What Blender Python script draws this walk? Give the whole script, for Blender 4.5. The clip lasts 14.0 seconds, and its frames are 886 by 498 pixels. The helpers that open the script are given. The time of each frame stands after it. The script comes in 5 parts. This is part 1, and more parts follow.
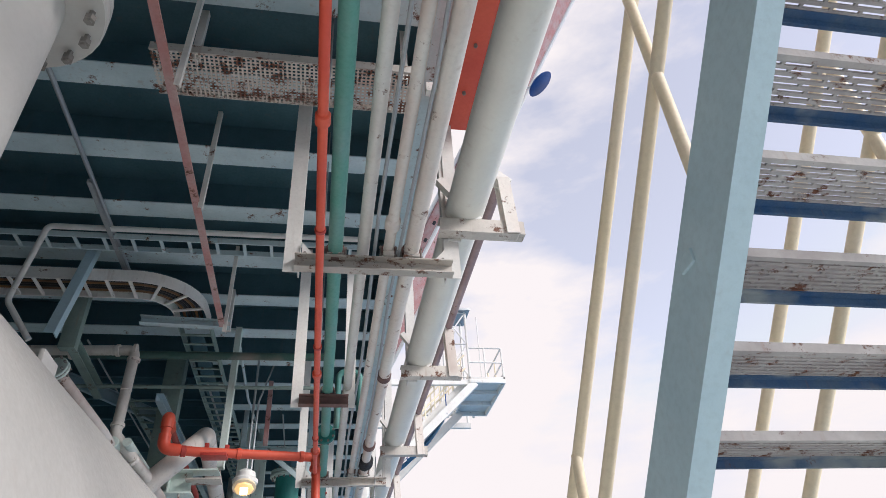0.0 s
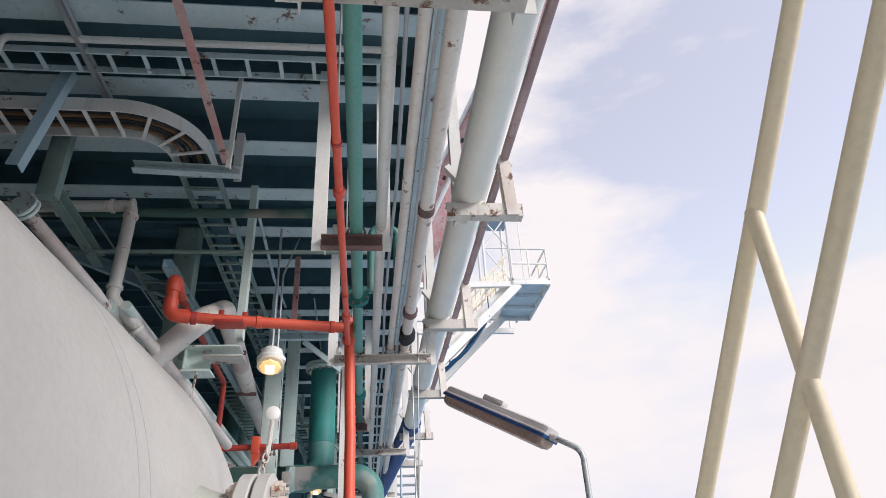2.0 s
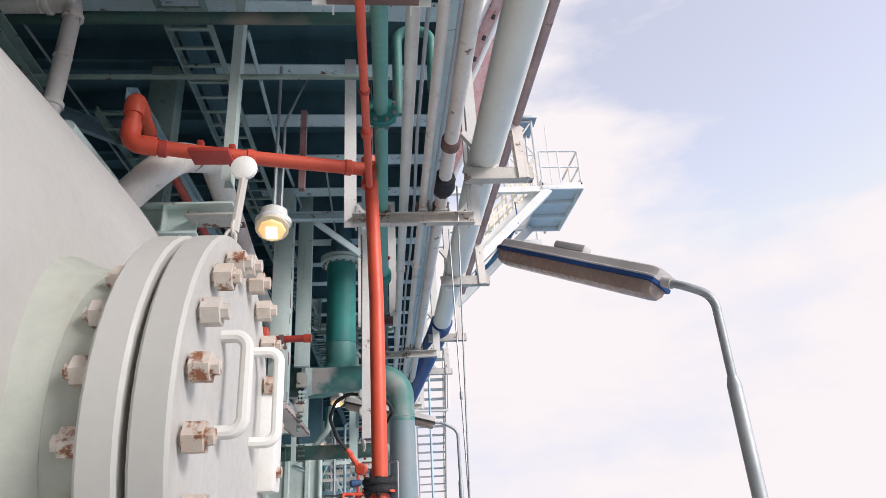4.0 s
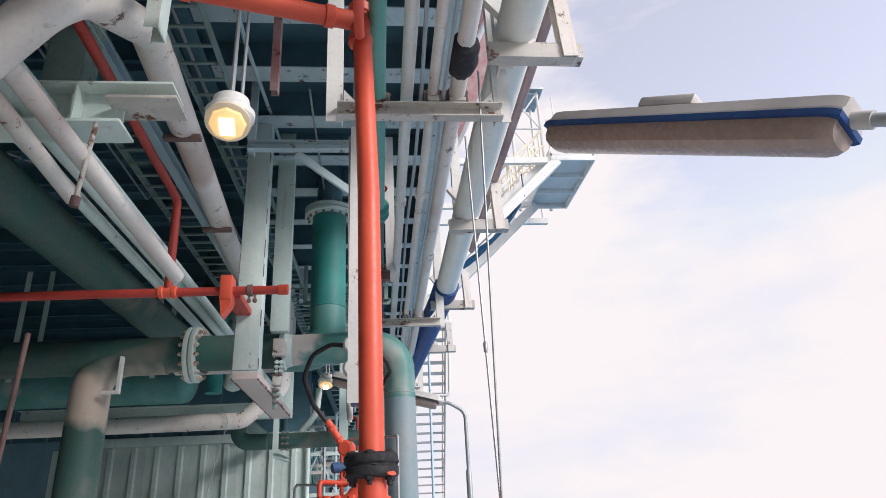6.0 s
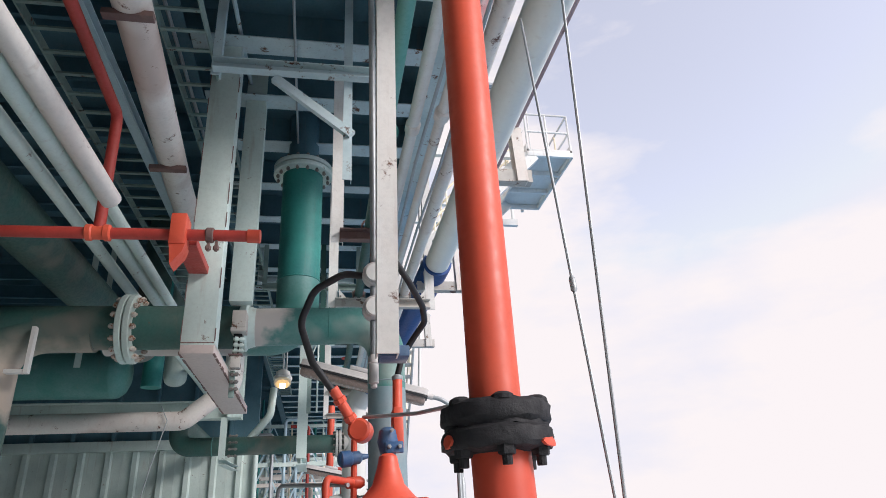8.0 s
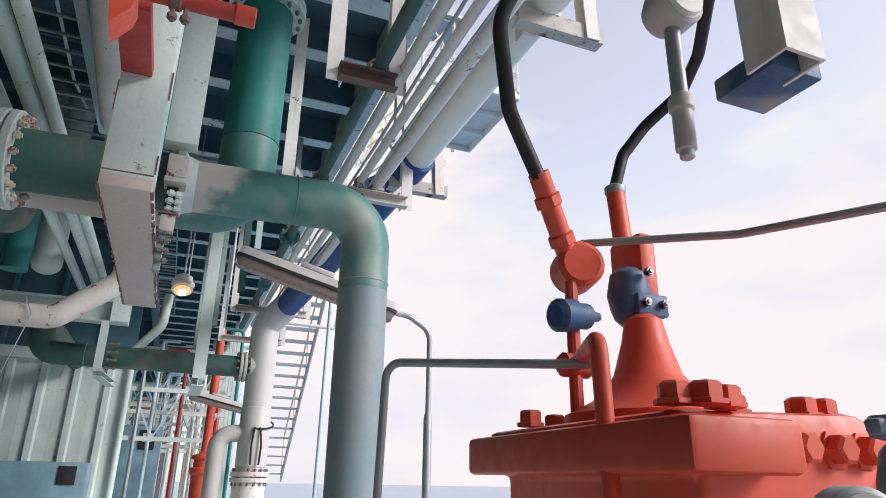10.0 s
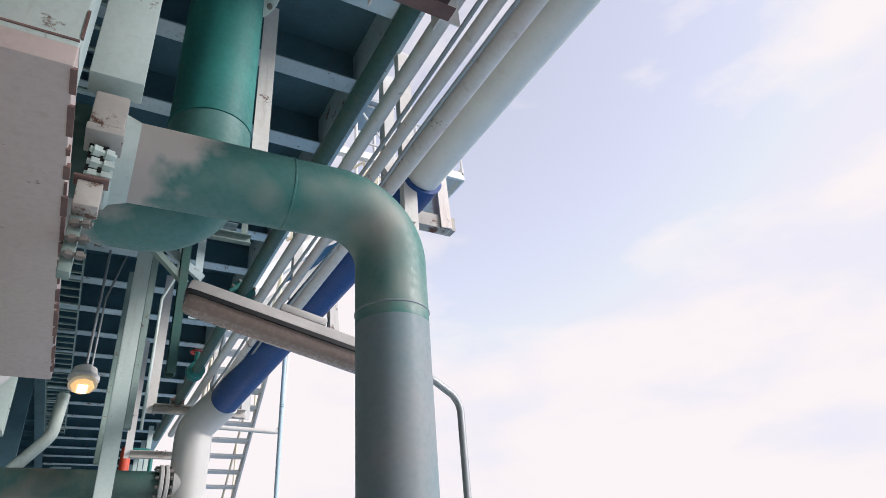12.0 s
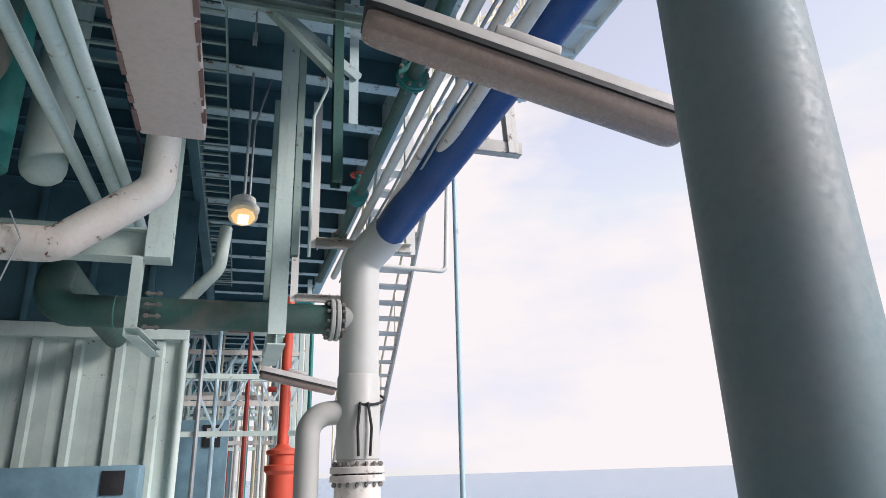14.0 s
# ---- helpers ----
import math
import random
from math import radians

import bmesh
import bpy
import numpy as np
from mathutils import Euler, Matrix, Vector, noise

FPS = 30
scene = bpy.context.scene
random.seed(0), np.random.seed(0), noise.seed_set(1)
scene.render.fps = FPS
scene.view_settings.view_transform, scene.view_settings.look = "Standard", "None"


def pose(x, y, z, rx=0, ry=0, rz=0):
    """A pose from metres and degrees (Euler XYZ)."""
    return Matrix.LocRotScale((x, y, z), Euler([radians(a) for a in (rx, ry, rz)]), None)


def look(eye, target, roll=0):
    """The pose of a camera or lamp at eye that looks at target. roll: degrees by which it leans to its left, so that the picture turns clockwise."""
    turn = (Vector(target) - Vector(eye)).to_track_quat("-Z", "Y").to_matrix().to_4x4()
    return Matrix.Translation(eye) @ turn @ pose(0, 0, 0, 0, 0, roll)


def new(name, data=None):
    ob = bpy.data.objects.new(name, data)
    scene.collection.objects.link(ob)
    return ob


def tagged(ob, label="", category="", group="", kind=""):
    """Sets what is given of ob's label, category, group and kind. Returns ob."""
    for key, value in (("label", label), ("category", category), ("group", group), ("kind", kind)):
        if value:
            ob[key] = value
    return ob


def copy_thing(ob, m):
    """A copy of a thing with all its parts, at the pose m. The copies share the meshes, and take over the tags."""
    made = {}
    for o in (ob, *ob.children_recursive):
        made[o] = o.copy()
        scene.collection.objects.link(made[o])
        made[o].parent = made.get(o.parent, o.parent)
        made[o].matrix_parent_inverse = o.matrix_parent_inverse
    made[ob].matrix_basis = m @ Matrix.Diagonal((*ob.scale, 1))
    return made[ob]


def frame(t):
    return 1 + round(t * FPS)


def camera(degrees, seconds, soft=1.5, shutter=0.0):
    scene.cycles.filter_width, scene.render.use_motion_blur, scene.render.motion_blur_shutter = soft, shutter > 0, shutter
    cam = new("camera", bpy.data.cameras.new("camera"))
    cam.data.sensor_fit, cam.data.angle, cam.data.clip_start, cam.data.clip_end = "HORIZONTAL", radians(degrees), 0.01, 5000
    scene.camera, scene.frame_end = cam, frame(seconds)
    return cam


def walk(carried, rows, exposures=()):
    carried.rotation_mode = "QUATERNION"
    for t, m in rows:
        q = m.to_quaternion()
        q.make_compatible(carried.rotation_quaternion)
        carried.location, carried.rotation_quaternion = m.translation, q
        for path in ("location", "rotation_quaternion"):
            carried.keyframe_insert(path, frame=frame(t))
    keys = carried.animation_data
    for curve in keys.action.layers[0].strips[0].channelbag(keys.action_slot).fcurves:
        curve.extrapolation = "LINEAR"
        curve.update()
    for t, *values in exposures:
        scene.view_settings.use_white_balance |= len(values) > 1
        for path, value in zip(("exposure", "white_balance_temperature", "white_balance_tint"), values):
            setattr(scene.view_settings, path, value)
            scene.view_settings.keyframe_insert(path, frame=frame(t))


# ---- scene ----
cam = camera(68.6, 14.0, soft=0.85)
METRES, EYE, TILT, LEAN, TURN = 11.0, 1.55, 0.0, 0.0, -11.9
ROWS = [
    (0.0, 0.0, 0.0, 0.0, 2.41, 35.54, 3.38),
    (0.5, -0.0055, 0.0327, 0.0006, 3.22, 35.13, 5.63),
    (1.0, -0.0063, 0.0684, 0.0001, 5.14, 34.49, 3.33),
    (1.5, -0.0117, 0.1028, -0.0023, 6.13, 31.87, 2.22),
    (2.0, -0.0203, 0.137, 0.0007, 5.76, 28.97, 2.86),
    (2.5, -0.0253, 0.1729, -0.0017, 8.68, 28.1, 0.44),
    (3.0, -0.038, 0.2095, -0.0015, 7.61, 28.03, 1.11),
    (3.5, -0.051, 0.2491, -0.003, 7.53, 23.53, 3.11),
    (6.0, -0.0892, 0.4242, 0.001, 6.86, 22.7, 2.93),
    (6.5, -0.0982, 0.4539, -0.0004, 7.58, 22.69, 3.88),
    (7.0, -0.1066, 0.4797, 0.0034, 7.39, 25.19, 2.3),
    (7.5, -0.1247, 0.5052, 0.0035, 2.76, 25.11, 3.58),
    (8.0, -0.145, 0.5375, 0.0034, 1.92, 23.83, 2.79),
    (8.5, -0.165, 0.5698, 0.0, 0.59, 20.51, -1.15),
    (9.0, -0.189, 0.6003, 0.0014, -5.04, 18.97, 0.94),
    (11.5, -0.2516, 0.7844, 0.007, -14.71, 25.86, -0.49),
    (12.0, -0.2603, 0.8218, 0.0094, -16.55, 29.45, 3.88),
    (12.5, -0.2683, 0.8606, 0.0097, -13.68, 29.6, 2.51),
    (13.0, -0.2806, 0.8946, 0.0093, -12.47, 26.65, 2.34),
    (13.5, -0.2856, 0.9204, 0.0069, -9.73, 23.64, 2.45),
    (14.0, -0.2845, 0.9436, 0.0056, -5.37, 18.82, 1.66),
]
walk(cam, [(t, pose(0, 0, EYE, TILT, LEAN, TURN) @ pose(METRES * x, METRES * y, METRES * z, 90 + pitch, roll, yaw)) for t, x, y, z, yaw, pitch, roll in ROWS],
     [(0.0, 0.0, 6250, 12.5), (14.0, 0.0, 6250, 12.5)])

# ---- world and light ----
world = bpy.data.worlds.new("world")
scene.world = world
world.use_nodes = True
wn, wl = world.node_tree.nodes, world.node_tree.links
wn.clear()
w_out = wn.new("ShaderNodeOutputWorld")
w_bg = wn.new("ShaderNodeBackground")
w_sky = wn.new("ShaderNodeTexSky")
w_sky.sky_type, w_sky.sun_disc = "NISHITA", False
w_sky.sun_elevation, w_sky.sun_rotation = radians(29), radians(128)
w_sky.dust_density, w_sky.air_density = 0.6, 1.0
w_gain = wn.new("ShaderNodeMix"); w_gain.data_type, w_gain.blend_type = "RGBA", "MULTIPLY"
w_gain.inputs[0].default_value = 1.0
w_gain.inputs[7].default_value = (4.25, 3.03, 2.4, 1)
w_tc = wn.new("ShaderNodeTexCoord")
w_map = wn.new("ShaderNodeMapping")
w_map.inputs["Scale"].default_value = (1.0, 1.0, 2.6)
w_map.inputs["Location"].default_value = (3.1, 1.7, 0.4)
w_n = wn.new("ShaderNodeTexNoise")
w_n.inputs["Scale"].default_value, w_n.inputs["Detail"].default_value, w_n.inputs["Roughness"].default_value = 2.0, 7.0, 0.55
w_r = wn.new("ShaderNodeValToRGB")
w_r.color_ramp.elements[0].position, w_r.color_ramp.elements[1].position = 0.44, 0.57
w_r.color_ramp.elements[0].color = (0.30, 0.30, 0.30, 1)
w_mix = wn.new("ShaderNodeMix"); w_mix.data_type = "RGBA"
w_mix.inputs[7].default_value = (8.2, 7.6, 7.35, 1)
w_bg.inputs["Strength"].default_value = 0.12
# haze that whitens the sky towards the horizon
w_sep = wn.new("ShaderNodeSeparateXYZ")
w_haze = wn.new("ShaderNodeMapRange")
w_haze.inputs[1].default_value, w_haze.inputs[2].default_value, w_haze.inputs[3].default_value, w_haze.inputs[4].default_value = 0.02, 0.50, 0.13, -0.02
w_add = wn.new("ShaderNodeMath"); w_add.operation = "ADD"
wl.new(w_tc.outputs["Generated"], w_map.inputs["Vector"])
wl.new(w_tc.outputs["Generated"], w_sep.inputs["Vector"])
wl.new(w_sep.outputs["Z"], w_haze.inputs[0])
wl.new(w_map.outputs["Vector"], w_n.inputs["Vector"])
wl.new(w_n.outputs["Fac"], w_add.inputs[0])
wl.new(w_haze.outputs[0], w_add.inputs[1])
wl.new(w_add.outputs[0], w_r.inputs["Fac"])
wl.new(w_r.outputs["Color"], w_mix.inputs[0])
wl.new(w_sky.outputs["Color"], w_gain.inputs[6])
# thin high cloud keeps the open sky from outshining the clouds
w_cap = wn.new("ShaderNodeMix"); w_cap.data_type, w_cap.blend_type = "RGBA", "DARKEN"
w_cap.inputs[0].default_value = 1.0
w_cap.inputs[7].default_value = (6.7, 6.75, 7.5, 1)
wl.new(w_gain.outputs[2], w_cap.inputs[6])
wl.new(w_cap.outputs[2], w_mix.inputs[6])
wl.new(w_mix.outputs[2], w_bg.inputs["Color"])
wl.new(w_bg.outputs["Background"], w_out.inputs["Surface"])

sun = new("sun", bpy.data.lights.new("sun", "SUN"))
sun.data.energy, sun.data.angle, sun.data.color = 3.6, radians(22), (1.0, 0.95, 0.90)
sun.matrix_world = look((18, -11, 12), (0, 3, 0))


# ---- materials ----
def paint(name, col, alt=None, rough=0.5, rust=0.0, stain=0.35, metal=0.0, scale=1.0, bump=0.15, grain=0.35, patch=0.0, patch_col=(0.4, 0.42, 0.38), rust_col=(0.13, 0.05, 0.025)):
    """Painted or bare steel: a base colour that drifts, fine grain, optional second coat in patches and rust in spots."""
    m = bpy.data.materials.new(name)
    m.use_nodes = True
    n, l = m.node_tree.nodes, m.node_tree.links
    b = n["Principled BSDF"]
    geo_n = n.new("ShaderNodeNewGeometry")
    info = n.new("ShaderNodeObjectInfo")

    def noise_of(s, detail, rough_n=0.6, vec=None):
        t = n.new("ShaderNodeTexNoise")
        t.inputs["Scale"].default_value, t.inputs["Detail"].default_value, t.inputs["Roughness"].default_value = s * scale, detail, rough_n
        l.new(vec or geo_n.outputs["Position"], t.inputs["Vector"])
        return t.outputs["Fac"]

    def ramp(src, a, c, lo=0.0, hi=1.0):
        t = n.new("ShaderNodeMapRange")
        t.inputs[1].default_value, t.inputs[2].default_value, t.inputs[3].default_value, t.inputs[4].default_value = a, c, lo, hi
        l.new(src, t.inputs[0])
        return t.outputs[0]

    def mixc(fac, a, c):
        t = n.new("ShaderNodeMix"); t.data_type = "RGBA"
        l.new(fac, t.inputs[0])
        for k, v in ((6, a), (7, c)):
            if isinstance(v, tuple):
                t.inputs[k].default_value = (*v[:3], 1)
            else:
                l.new(v, t.inputs[k])
        return t.outputs[2]

    big, fine = noise_of(2.3, 4.0), noise_of(38.0, 5.0, 0.7)
    alt = alt or tuple(c * (1 - stain) for c in col)
    out = mixc(ramp(big, 0.35, 0.7), col, alt)
    out = mixc(ramp(fine, 0.45, 0.8, 0.0, grain), out, tuple(c * 0.62 for c in col))
    if patch:
        out = mixc(ramp(noise_of(1.1, 3.0, 0.5), 0.62 - patch * 0.3, 0.72 - patch * 0.3), out, patch_col)
    rust_f = None
    if rust:
        rn = noise_of(6.5, 8.0, 0.72)
        rust_f = ramp(rn, 0.74 - rust * 0.3, 0.80 - rust * 0.3)
        streak = n.new("ShaderNodeMapping")
        streak.inputs["Scale"].default_value = (9.0, 9.0, 0.9)
        l.new(geo_n.outputs["Position"], streak.inputs["Vector"])
        sf = ramp(noise_of(1.6, 4.0, 0.6, streak.outputs["Vector"]), 0.60, 0.80, 0.0, 0.5 * min(1, rust * 2))
        out = mixc(sf, out, (0.30, 0.16, 0.09))
        out = mixc(rust_f, out, rust_col)
    hsv = n.new("ShaderNodeHueSaturation")
    l.new(ramp(info.outputs["Random"], 0, 1, 0.9, 1.08), hsv.inputs["Value"])
    l.new(out, hsv.inputs["Color"])
    l.new(hsv.outputs["Color"], b.inputs["Base Color"])
    l.new(ramp(fine, 0.3, 0.75, rough - 0.1, min(1, rough + 0.2)), b.inputs["Roughness"])
    b.inputs["Metallic"].default_value = metal
    bp = n.new("ShaderNodeBump")
    bp.inputs["Strength"].default_value, bp.inputs["Distance"].default_value = bump, 0.01
    l.new(noise_of(14.0, 6.0, 0.7), bp.inputs["Height"])
    l.new(bp.outputs["Normal"], b.inputs["Normal"])
    return m


def glow(name, col, strength):
    m = bpy.data.materials.new(name)
    m.use_nodes = True
    b = m.node_tree.nodes["Principled BSDF"]
    b.inputs["Base Color"].default_value = (*col, 1)
    b.inputs["Emission Color"].default_value = (*col, 1)
    b.inputs["Emission Strength"].default_value = strength
    return m


WHITE = paint("white_paint", (0.78, 0.77, 0.74), (0.70, 0.66, 0.62), rough=0.5, rust=0.34, stain=0.2)
WHITE_CLEAN = paint("white_vessel_paint", (0.55, 0.535, 0.505), rough=0.46, rust=0.12, stain=0.10, bump=0.05, grain=0.12)
PALE_CREAM = paint("pale_cream_paint", (0.54, 0.56, 0.49), rough=0.5, rust=0.3)
WHITE_RUSTY = paint("rusty_white_paint", (0.60, 0.56, 0.51), rough=0.6, rust=0.62, stain=0.3)
PALE = paint("pale_green_paint", (0.64, 0.73, 0.68), (0.54, 0.65, 0.61), rough=0.5, rust=0.36)
CREAM = paint("cream_pipe_paint", (0.74, 0.71, 0.66), (0.68, 0.59, 0.54), rough=0.5, rust=0.46, patch=0.04, patch_col=(0.52, 0.42, 0.37))
BEAM = paint("deck_beam_paint", (0.58, 0.69, 0.71), (0.44, 0.56, 0.59), rough=0.6, rust=0.5)
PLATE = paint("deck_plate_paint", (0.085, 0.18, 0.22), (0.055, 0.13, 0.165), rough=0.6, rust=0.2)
GREEN = paint("green_pipe_paint", (0.03, 0.25, 0.215), (0.022, 0.16, 0.155), rough=0.58, rust=0.2, bump=0.05)
TEAL = paint("weathered_teal_paint", (0.055, 0.215, 0.19), (0.12, 0.26, 0.245), rough=0.5, rust=0.16, patch=0.12, patch_col=(0.36, 0.39, 0.35))
GREY_GREEN = paint("grey_green_pipe_paint", (0.185, 0.26, 0.285), (0.26, 0.275, 0.285), rough=0.55, rust=0.04, bump=0.03, grain=0.2)
RED = paint("red_pipe_paint", (0.74, 0.11, 0.055), (0.64, 0.075, 0.04), rough=0.45, rust=0.13, stain=0.2, bump=0.04, grain=0.2)
RED_OLD = paint("worn_red_paint", (0.50, 0.055, 0.04), rough=0.5, rust=0.34)
PINK = paint("faded_red_paint", (0.50, 0.22, 0.21), (0.52, 0.40, 0.38), rough=0.55, rust=0.5)
YELLOW = paint("faded_yellow_paint", (0.93, 0.80, 0.57), (0.92, 0.80, 0.62), rough=0.45, rust=0.16, stain=0.1)
BLUE = paint("blue_wrap", (0.014, 0.075, 0.26), (0.011, 0.05, 0.19), rough=0.5, bump=0.3)
BLUE_STEEL = paint("blue_grey_steel", (0.48, 0.63, 0.70), (0.40, 0.55, 0.63), rough=0.45, rust=0.12)
BLACK = paint("black_coating", (0.018, 0.018, 0.022), (0.03, 0.028, 0.03), rough=0.75, bump=0.8)
RUST = paint("rusted_steel", (0.24, 0.15, 0.13), (0.12, 0.07, 0.07), rough=0.8, rust=0.35, bump=0.5)
CAST_ALU = paint("weathered_cast_aluminium", (0.30, 0.33, 0.33), (0.20, 0.23, 0.24), rough=0.5, metal=0.45, rust=0.15, scale=2.0, bump=0.4)
WORN_BLUE = paint("worn_blue_enamel", (0.03, 0.10, 0.24), (0.10, 0.16, 0.24), rough=0.5, rust=0.3, scale=3.0, patch=0.3, patch_col=(0.34, 0.38, 0.40))
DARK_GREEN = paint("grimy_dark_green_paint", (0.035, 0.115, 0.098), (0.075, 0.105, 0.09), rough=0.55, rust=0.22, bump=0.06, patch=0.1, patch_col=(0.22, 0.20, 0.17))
LIGHT_GREEN = paint("light_green_pipe_paint", (0.11, 0.34, 0.27), (0.18, 0.35, 0.32), rough=0.5, rust=0.2, bump=0.05)
# rusty pale green, darkened for the low light under the inboard deck
DIM_PALE = paint("dimmed_pale_green_paint", (0.30, 0.39, 0.35), (0.19, 0.27, 0.25), rough=0.6, rust=0.45)
PIPE_WHITE = paint("greenish_white_pipe_paint", (0.80, 0.80, 0.74), (0.74, 0.73, 0.68), rough=0.45, rust=0.2, stain=0.1, bump=0.04, grain=0.12)
PERFORATED = paint("rust_eaten_white_paint", (0.66, 0.62, 0.57), (0.52, 0.40, 0.34), rough=0.7, rust=0.80, scale=1.3, rust_col=(0.16, 0.065, 0.04))
RUST_PIPE = paint("rust_stained_paint", (0.36, 0.27, 0.27), (0.22, 0.15, 0.16), rough=0.6, rust=0.45)
GALV = paint("galvanised_steel", (0.42, 0.44, 0.45), (0.33, 0.36, 0.38), rough=0.45, metal=0.35, rust=0.1)
NUT = paint("painted_nut", (0.62, 0.57, 0.52), (0.5, 0.38, 0.30), rough=0.6, rust=0.72, scale=2.6, rust_col=(0.24, 0.095, 0.045))
BOLT = paint("bolt_steel", (0.30, 0.28, 0.26), rough=0.55, metal=0.4, rust=0.45)
TREAD = paint("worn_tread_steel", (0.50, 0.48, 0.47), (0.30, 0.27, 0.27), rough=0.7, rust=0.6, scale=1.6)
CABLE = paint("black_cable", (0.02, 0.02, 0.023), rough=0.5, bump=0.05)
ORANGE_CABLE = paint("orange_cable", (0.24, 0.12, 0.045), (0.10, 0.06, 0.04), rough=0.55)
CORR = paint("pale_cladding_paint", (0.60, 0.68, 0.63), (0.48, 0.57, 0.53), rough=0.5, rust=0.34)
FLOOR = paint("deck_floor_paint", (0.60, 0.65, 0.64), (0.54, 0.59, 0.58), rough=0.7, rust=0.25)
HOUSING = paint("lamp_housing", (0.66, 0.62, 0.60), rough=0.5, rust=0.12, grain=0.15, bump=0.03)
LENS = paint("lamp_diffuser", (0.36, 0.27, 0.23), (0.30, 0.22, 0.19), rough=0.22, bump=0.0, grain=0.05)
DIAL = paint("gauge_dial", (0.75, 0.75, 0.72), rough=0.3, bump=0.0)
BULB = glow("warm_lamp_glass", (0.95, 0.58, 0.24), 0.8)
LAMP_GUARD = glow("lit_lamp_guard", (0.72, 0.60, 0.42), 0.18)
BULB_CORE = glow("lamp_core", (1.0, 0.86, 0.6), 9.0)
WORN_PINK = paint("worn_pinkish_paint", (0.60, 0.50, 0.46), (0.54, 0.45, 0.42), rough=0.55, rust=0.3)
CABINET = paint("blue_cabinet_paint", (0.20, 0.34, 0.42), rough=0.45)
SEA = paint("sea_water", (0.10, 0.25, 0.42), (0.09, 0.22, 0.38), rough=0.16, scale=0.02, bump=0.6)


def primed(name, base, axis_from, axis_to, col, fall=-0.55):
    """A copy of a paint on which a ragged pale primer coat fades out along x."""
    m = base.copy()
    m.name = name
    n, l = m.node_tree.nodes, m.node_tree.links
    b = n["Principled BSDF"]
    old = b.inputs["Base Color"].links[0].from_socket
    g, sx = n.new("ShaderNodeNewGeometry"), n.new("ShaderNodeSeparateXYZ")
    l.new(g.outputs["Position"], sx.inputs[0])
    no = n.new("ShaderNodeTexNoise")
    no.inputs["Scale"].default_value, no.inputs["Detail"].default_value = 6.0, 4.0
    l.new(g.outputs["Position"], no.inputs["Vector"])
    ad = n.new("ShaderNodeMath"); ad.operation = "MULTIPLY_ADD"
    ad.inputs[1].default_value = 0.55
    l.new(no.outputs["Fac"], ad.inputs[0])
    l.new(sx.outputs["X"], ad.inputs[2])
    zz = n.new("ShaderNodeMath"); zz.operation = "MULTIPLY_ADD"
    zz.inputs[1].default_value = fall
    l.new(sx.outputs["Z"], zz.inputs[0])
    l.new(ad.outputs[0], zz.inputs[2])
    r = n.new("ShaderNodeMapRange")
    r.inputs[1].default_value, r.inputs[2].default_value, r.inputs[3].default_value, r.inputs[4].default_value = axis_from, axis_to, 1.0, 0.0
    l.new(zz.outputs[0], r.inputs[0])
    mx = n.new("ShaderNodeMix"); mx.data_type = "RGBA"
    mx.inputs[7].default_value = (*col, 1)
    l.new(r.outputs[0], mx.inputs[0])
    l.new(old, mx.inputs[6])
    l.new(mx.outputs[2], b.inputs["Base Color"])
    return m


# z about 3.4 takes 1.87 off the sum and the noise adds 0.27
TEAL_PRIMED = primed("teal_paint_with_primer", TEAL, -2.36, -2.22, (0.50, 0.46, 0.43))




def banded(name, base, lo, hi, col):
    """A copy of a paint with a ragged band of old cream paint between two heights."""
    m = base.copy()
    m.name = name
    n, l = m.node_tree.nodes, m.node_tree.links
    b = n["Principled BSDF"]
    old = b.inputs["Base Color"].links[0].from_socket
    g, sx = n.new("ShaderNodeNewGeometry"), n.new("ShaderNodeSeparateXYZ")
    l.new(g.outputs["Position"], sx.inputs[0])
    no = n.new("ShaderNodeTexNoise")
    no.inputs["Scale"].default_value, no.inputs["Detail"].default_value = 5.0, 5.0
    l.new(g.outputs["Position"], no.inputs["Vector"])
    ad = n.new("ShaderNodeMath"); ad.operation = "MULTIPLY_ADD"
    ad.inputs[1].default_value = 0.3
    l.new(no.outputs["Fac"], ad.inputs[0])
    l.new(sx.outputs["Z"], ad.inputs[2])
    fac = None
    for a, c, v0, v1 in ((lo + 0.1, lo + 0.22, 0.0, 1.0), (hi + 0.05, hi + 0.25, 1.0, 0.0)):
        r = n.new("ShaderNodeMapRange")
        r.inputs[1].default_value, r.inputs[2].default_value, r.inputs[3].default_value, r.inputs[4].default_value = a, c, v0, v1
        l.new(ad.outputs[0], r.inputs[0])
        if fac is None:
            fac = r.outputs[0]
        else:
            mu = n.new("ShaderNodeMath"); mu.operation = "MULTIPLY"
            l.new(fac, mu.inputs[0])
            l.new(r.outputs[0], mu.inputs[1])
            fac = mu.outputs[0]
    mx = n.new("ShaderNodeMix"); mx.data_type = "RGBA"
    mx.inputs[7].default_value = (*col, 1)
    l.new(fac, mx.inputs[0])
    l.new(old, mx.inputs[6])
    l.new(mx.outputs[2], b.inputs["Base Color"])
    return m


DROP_BAND = banded("dark_green_paint_with_cream_band", DARK_GREEN, 2.62, 3.14, (0.46, 0.38, 0.31))
RISER_PRIMED = primed("riser_paint_with_primer", TEAL, -0.86, -0.66, (0.50, 0.46, 0.43), 0.0)


# ---- mesh helpers ----
ORIGIN = {}


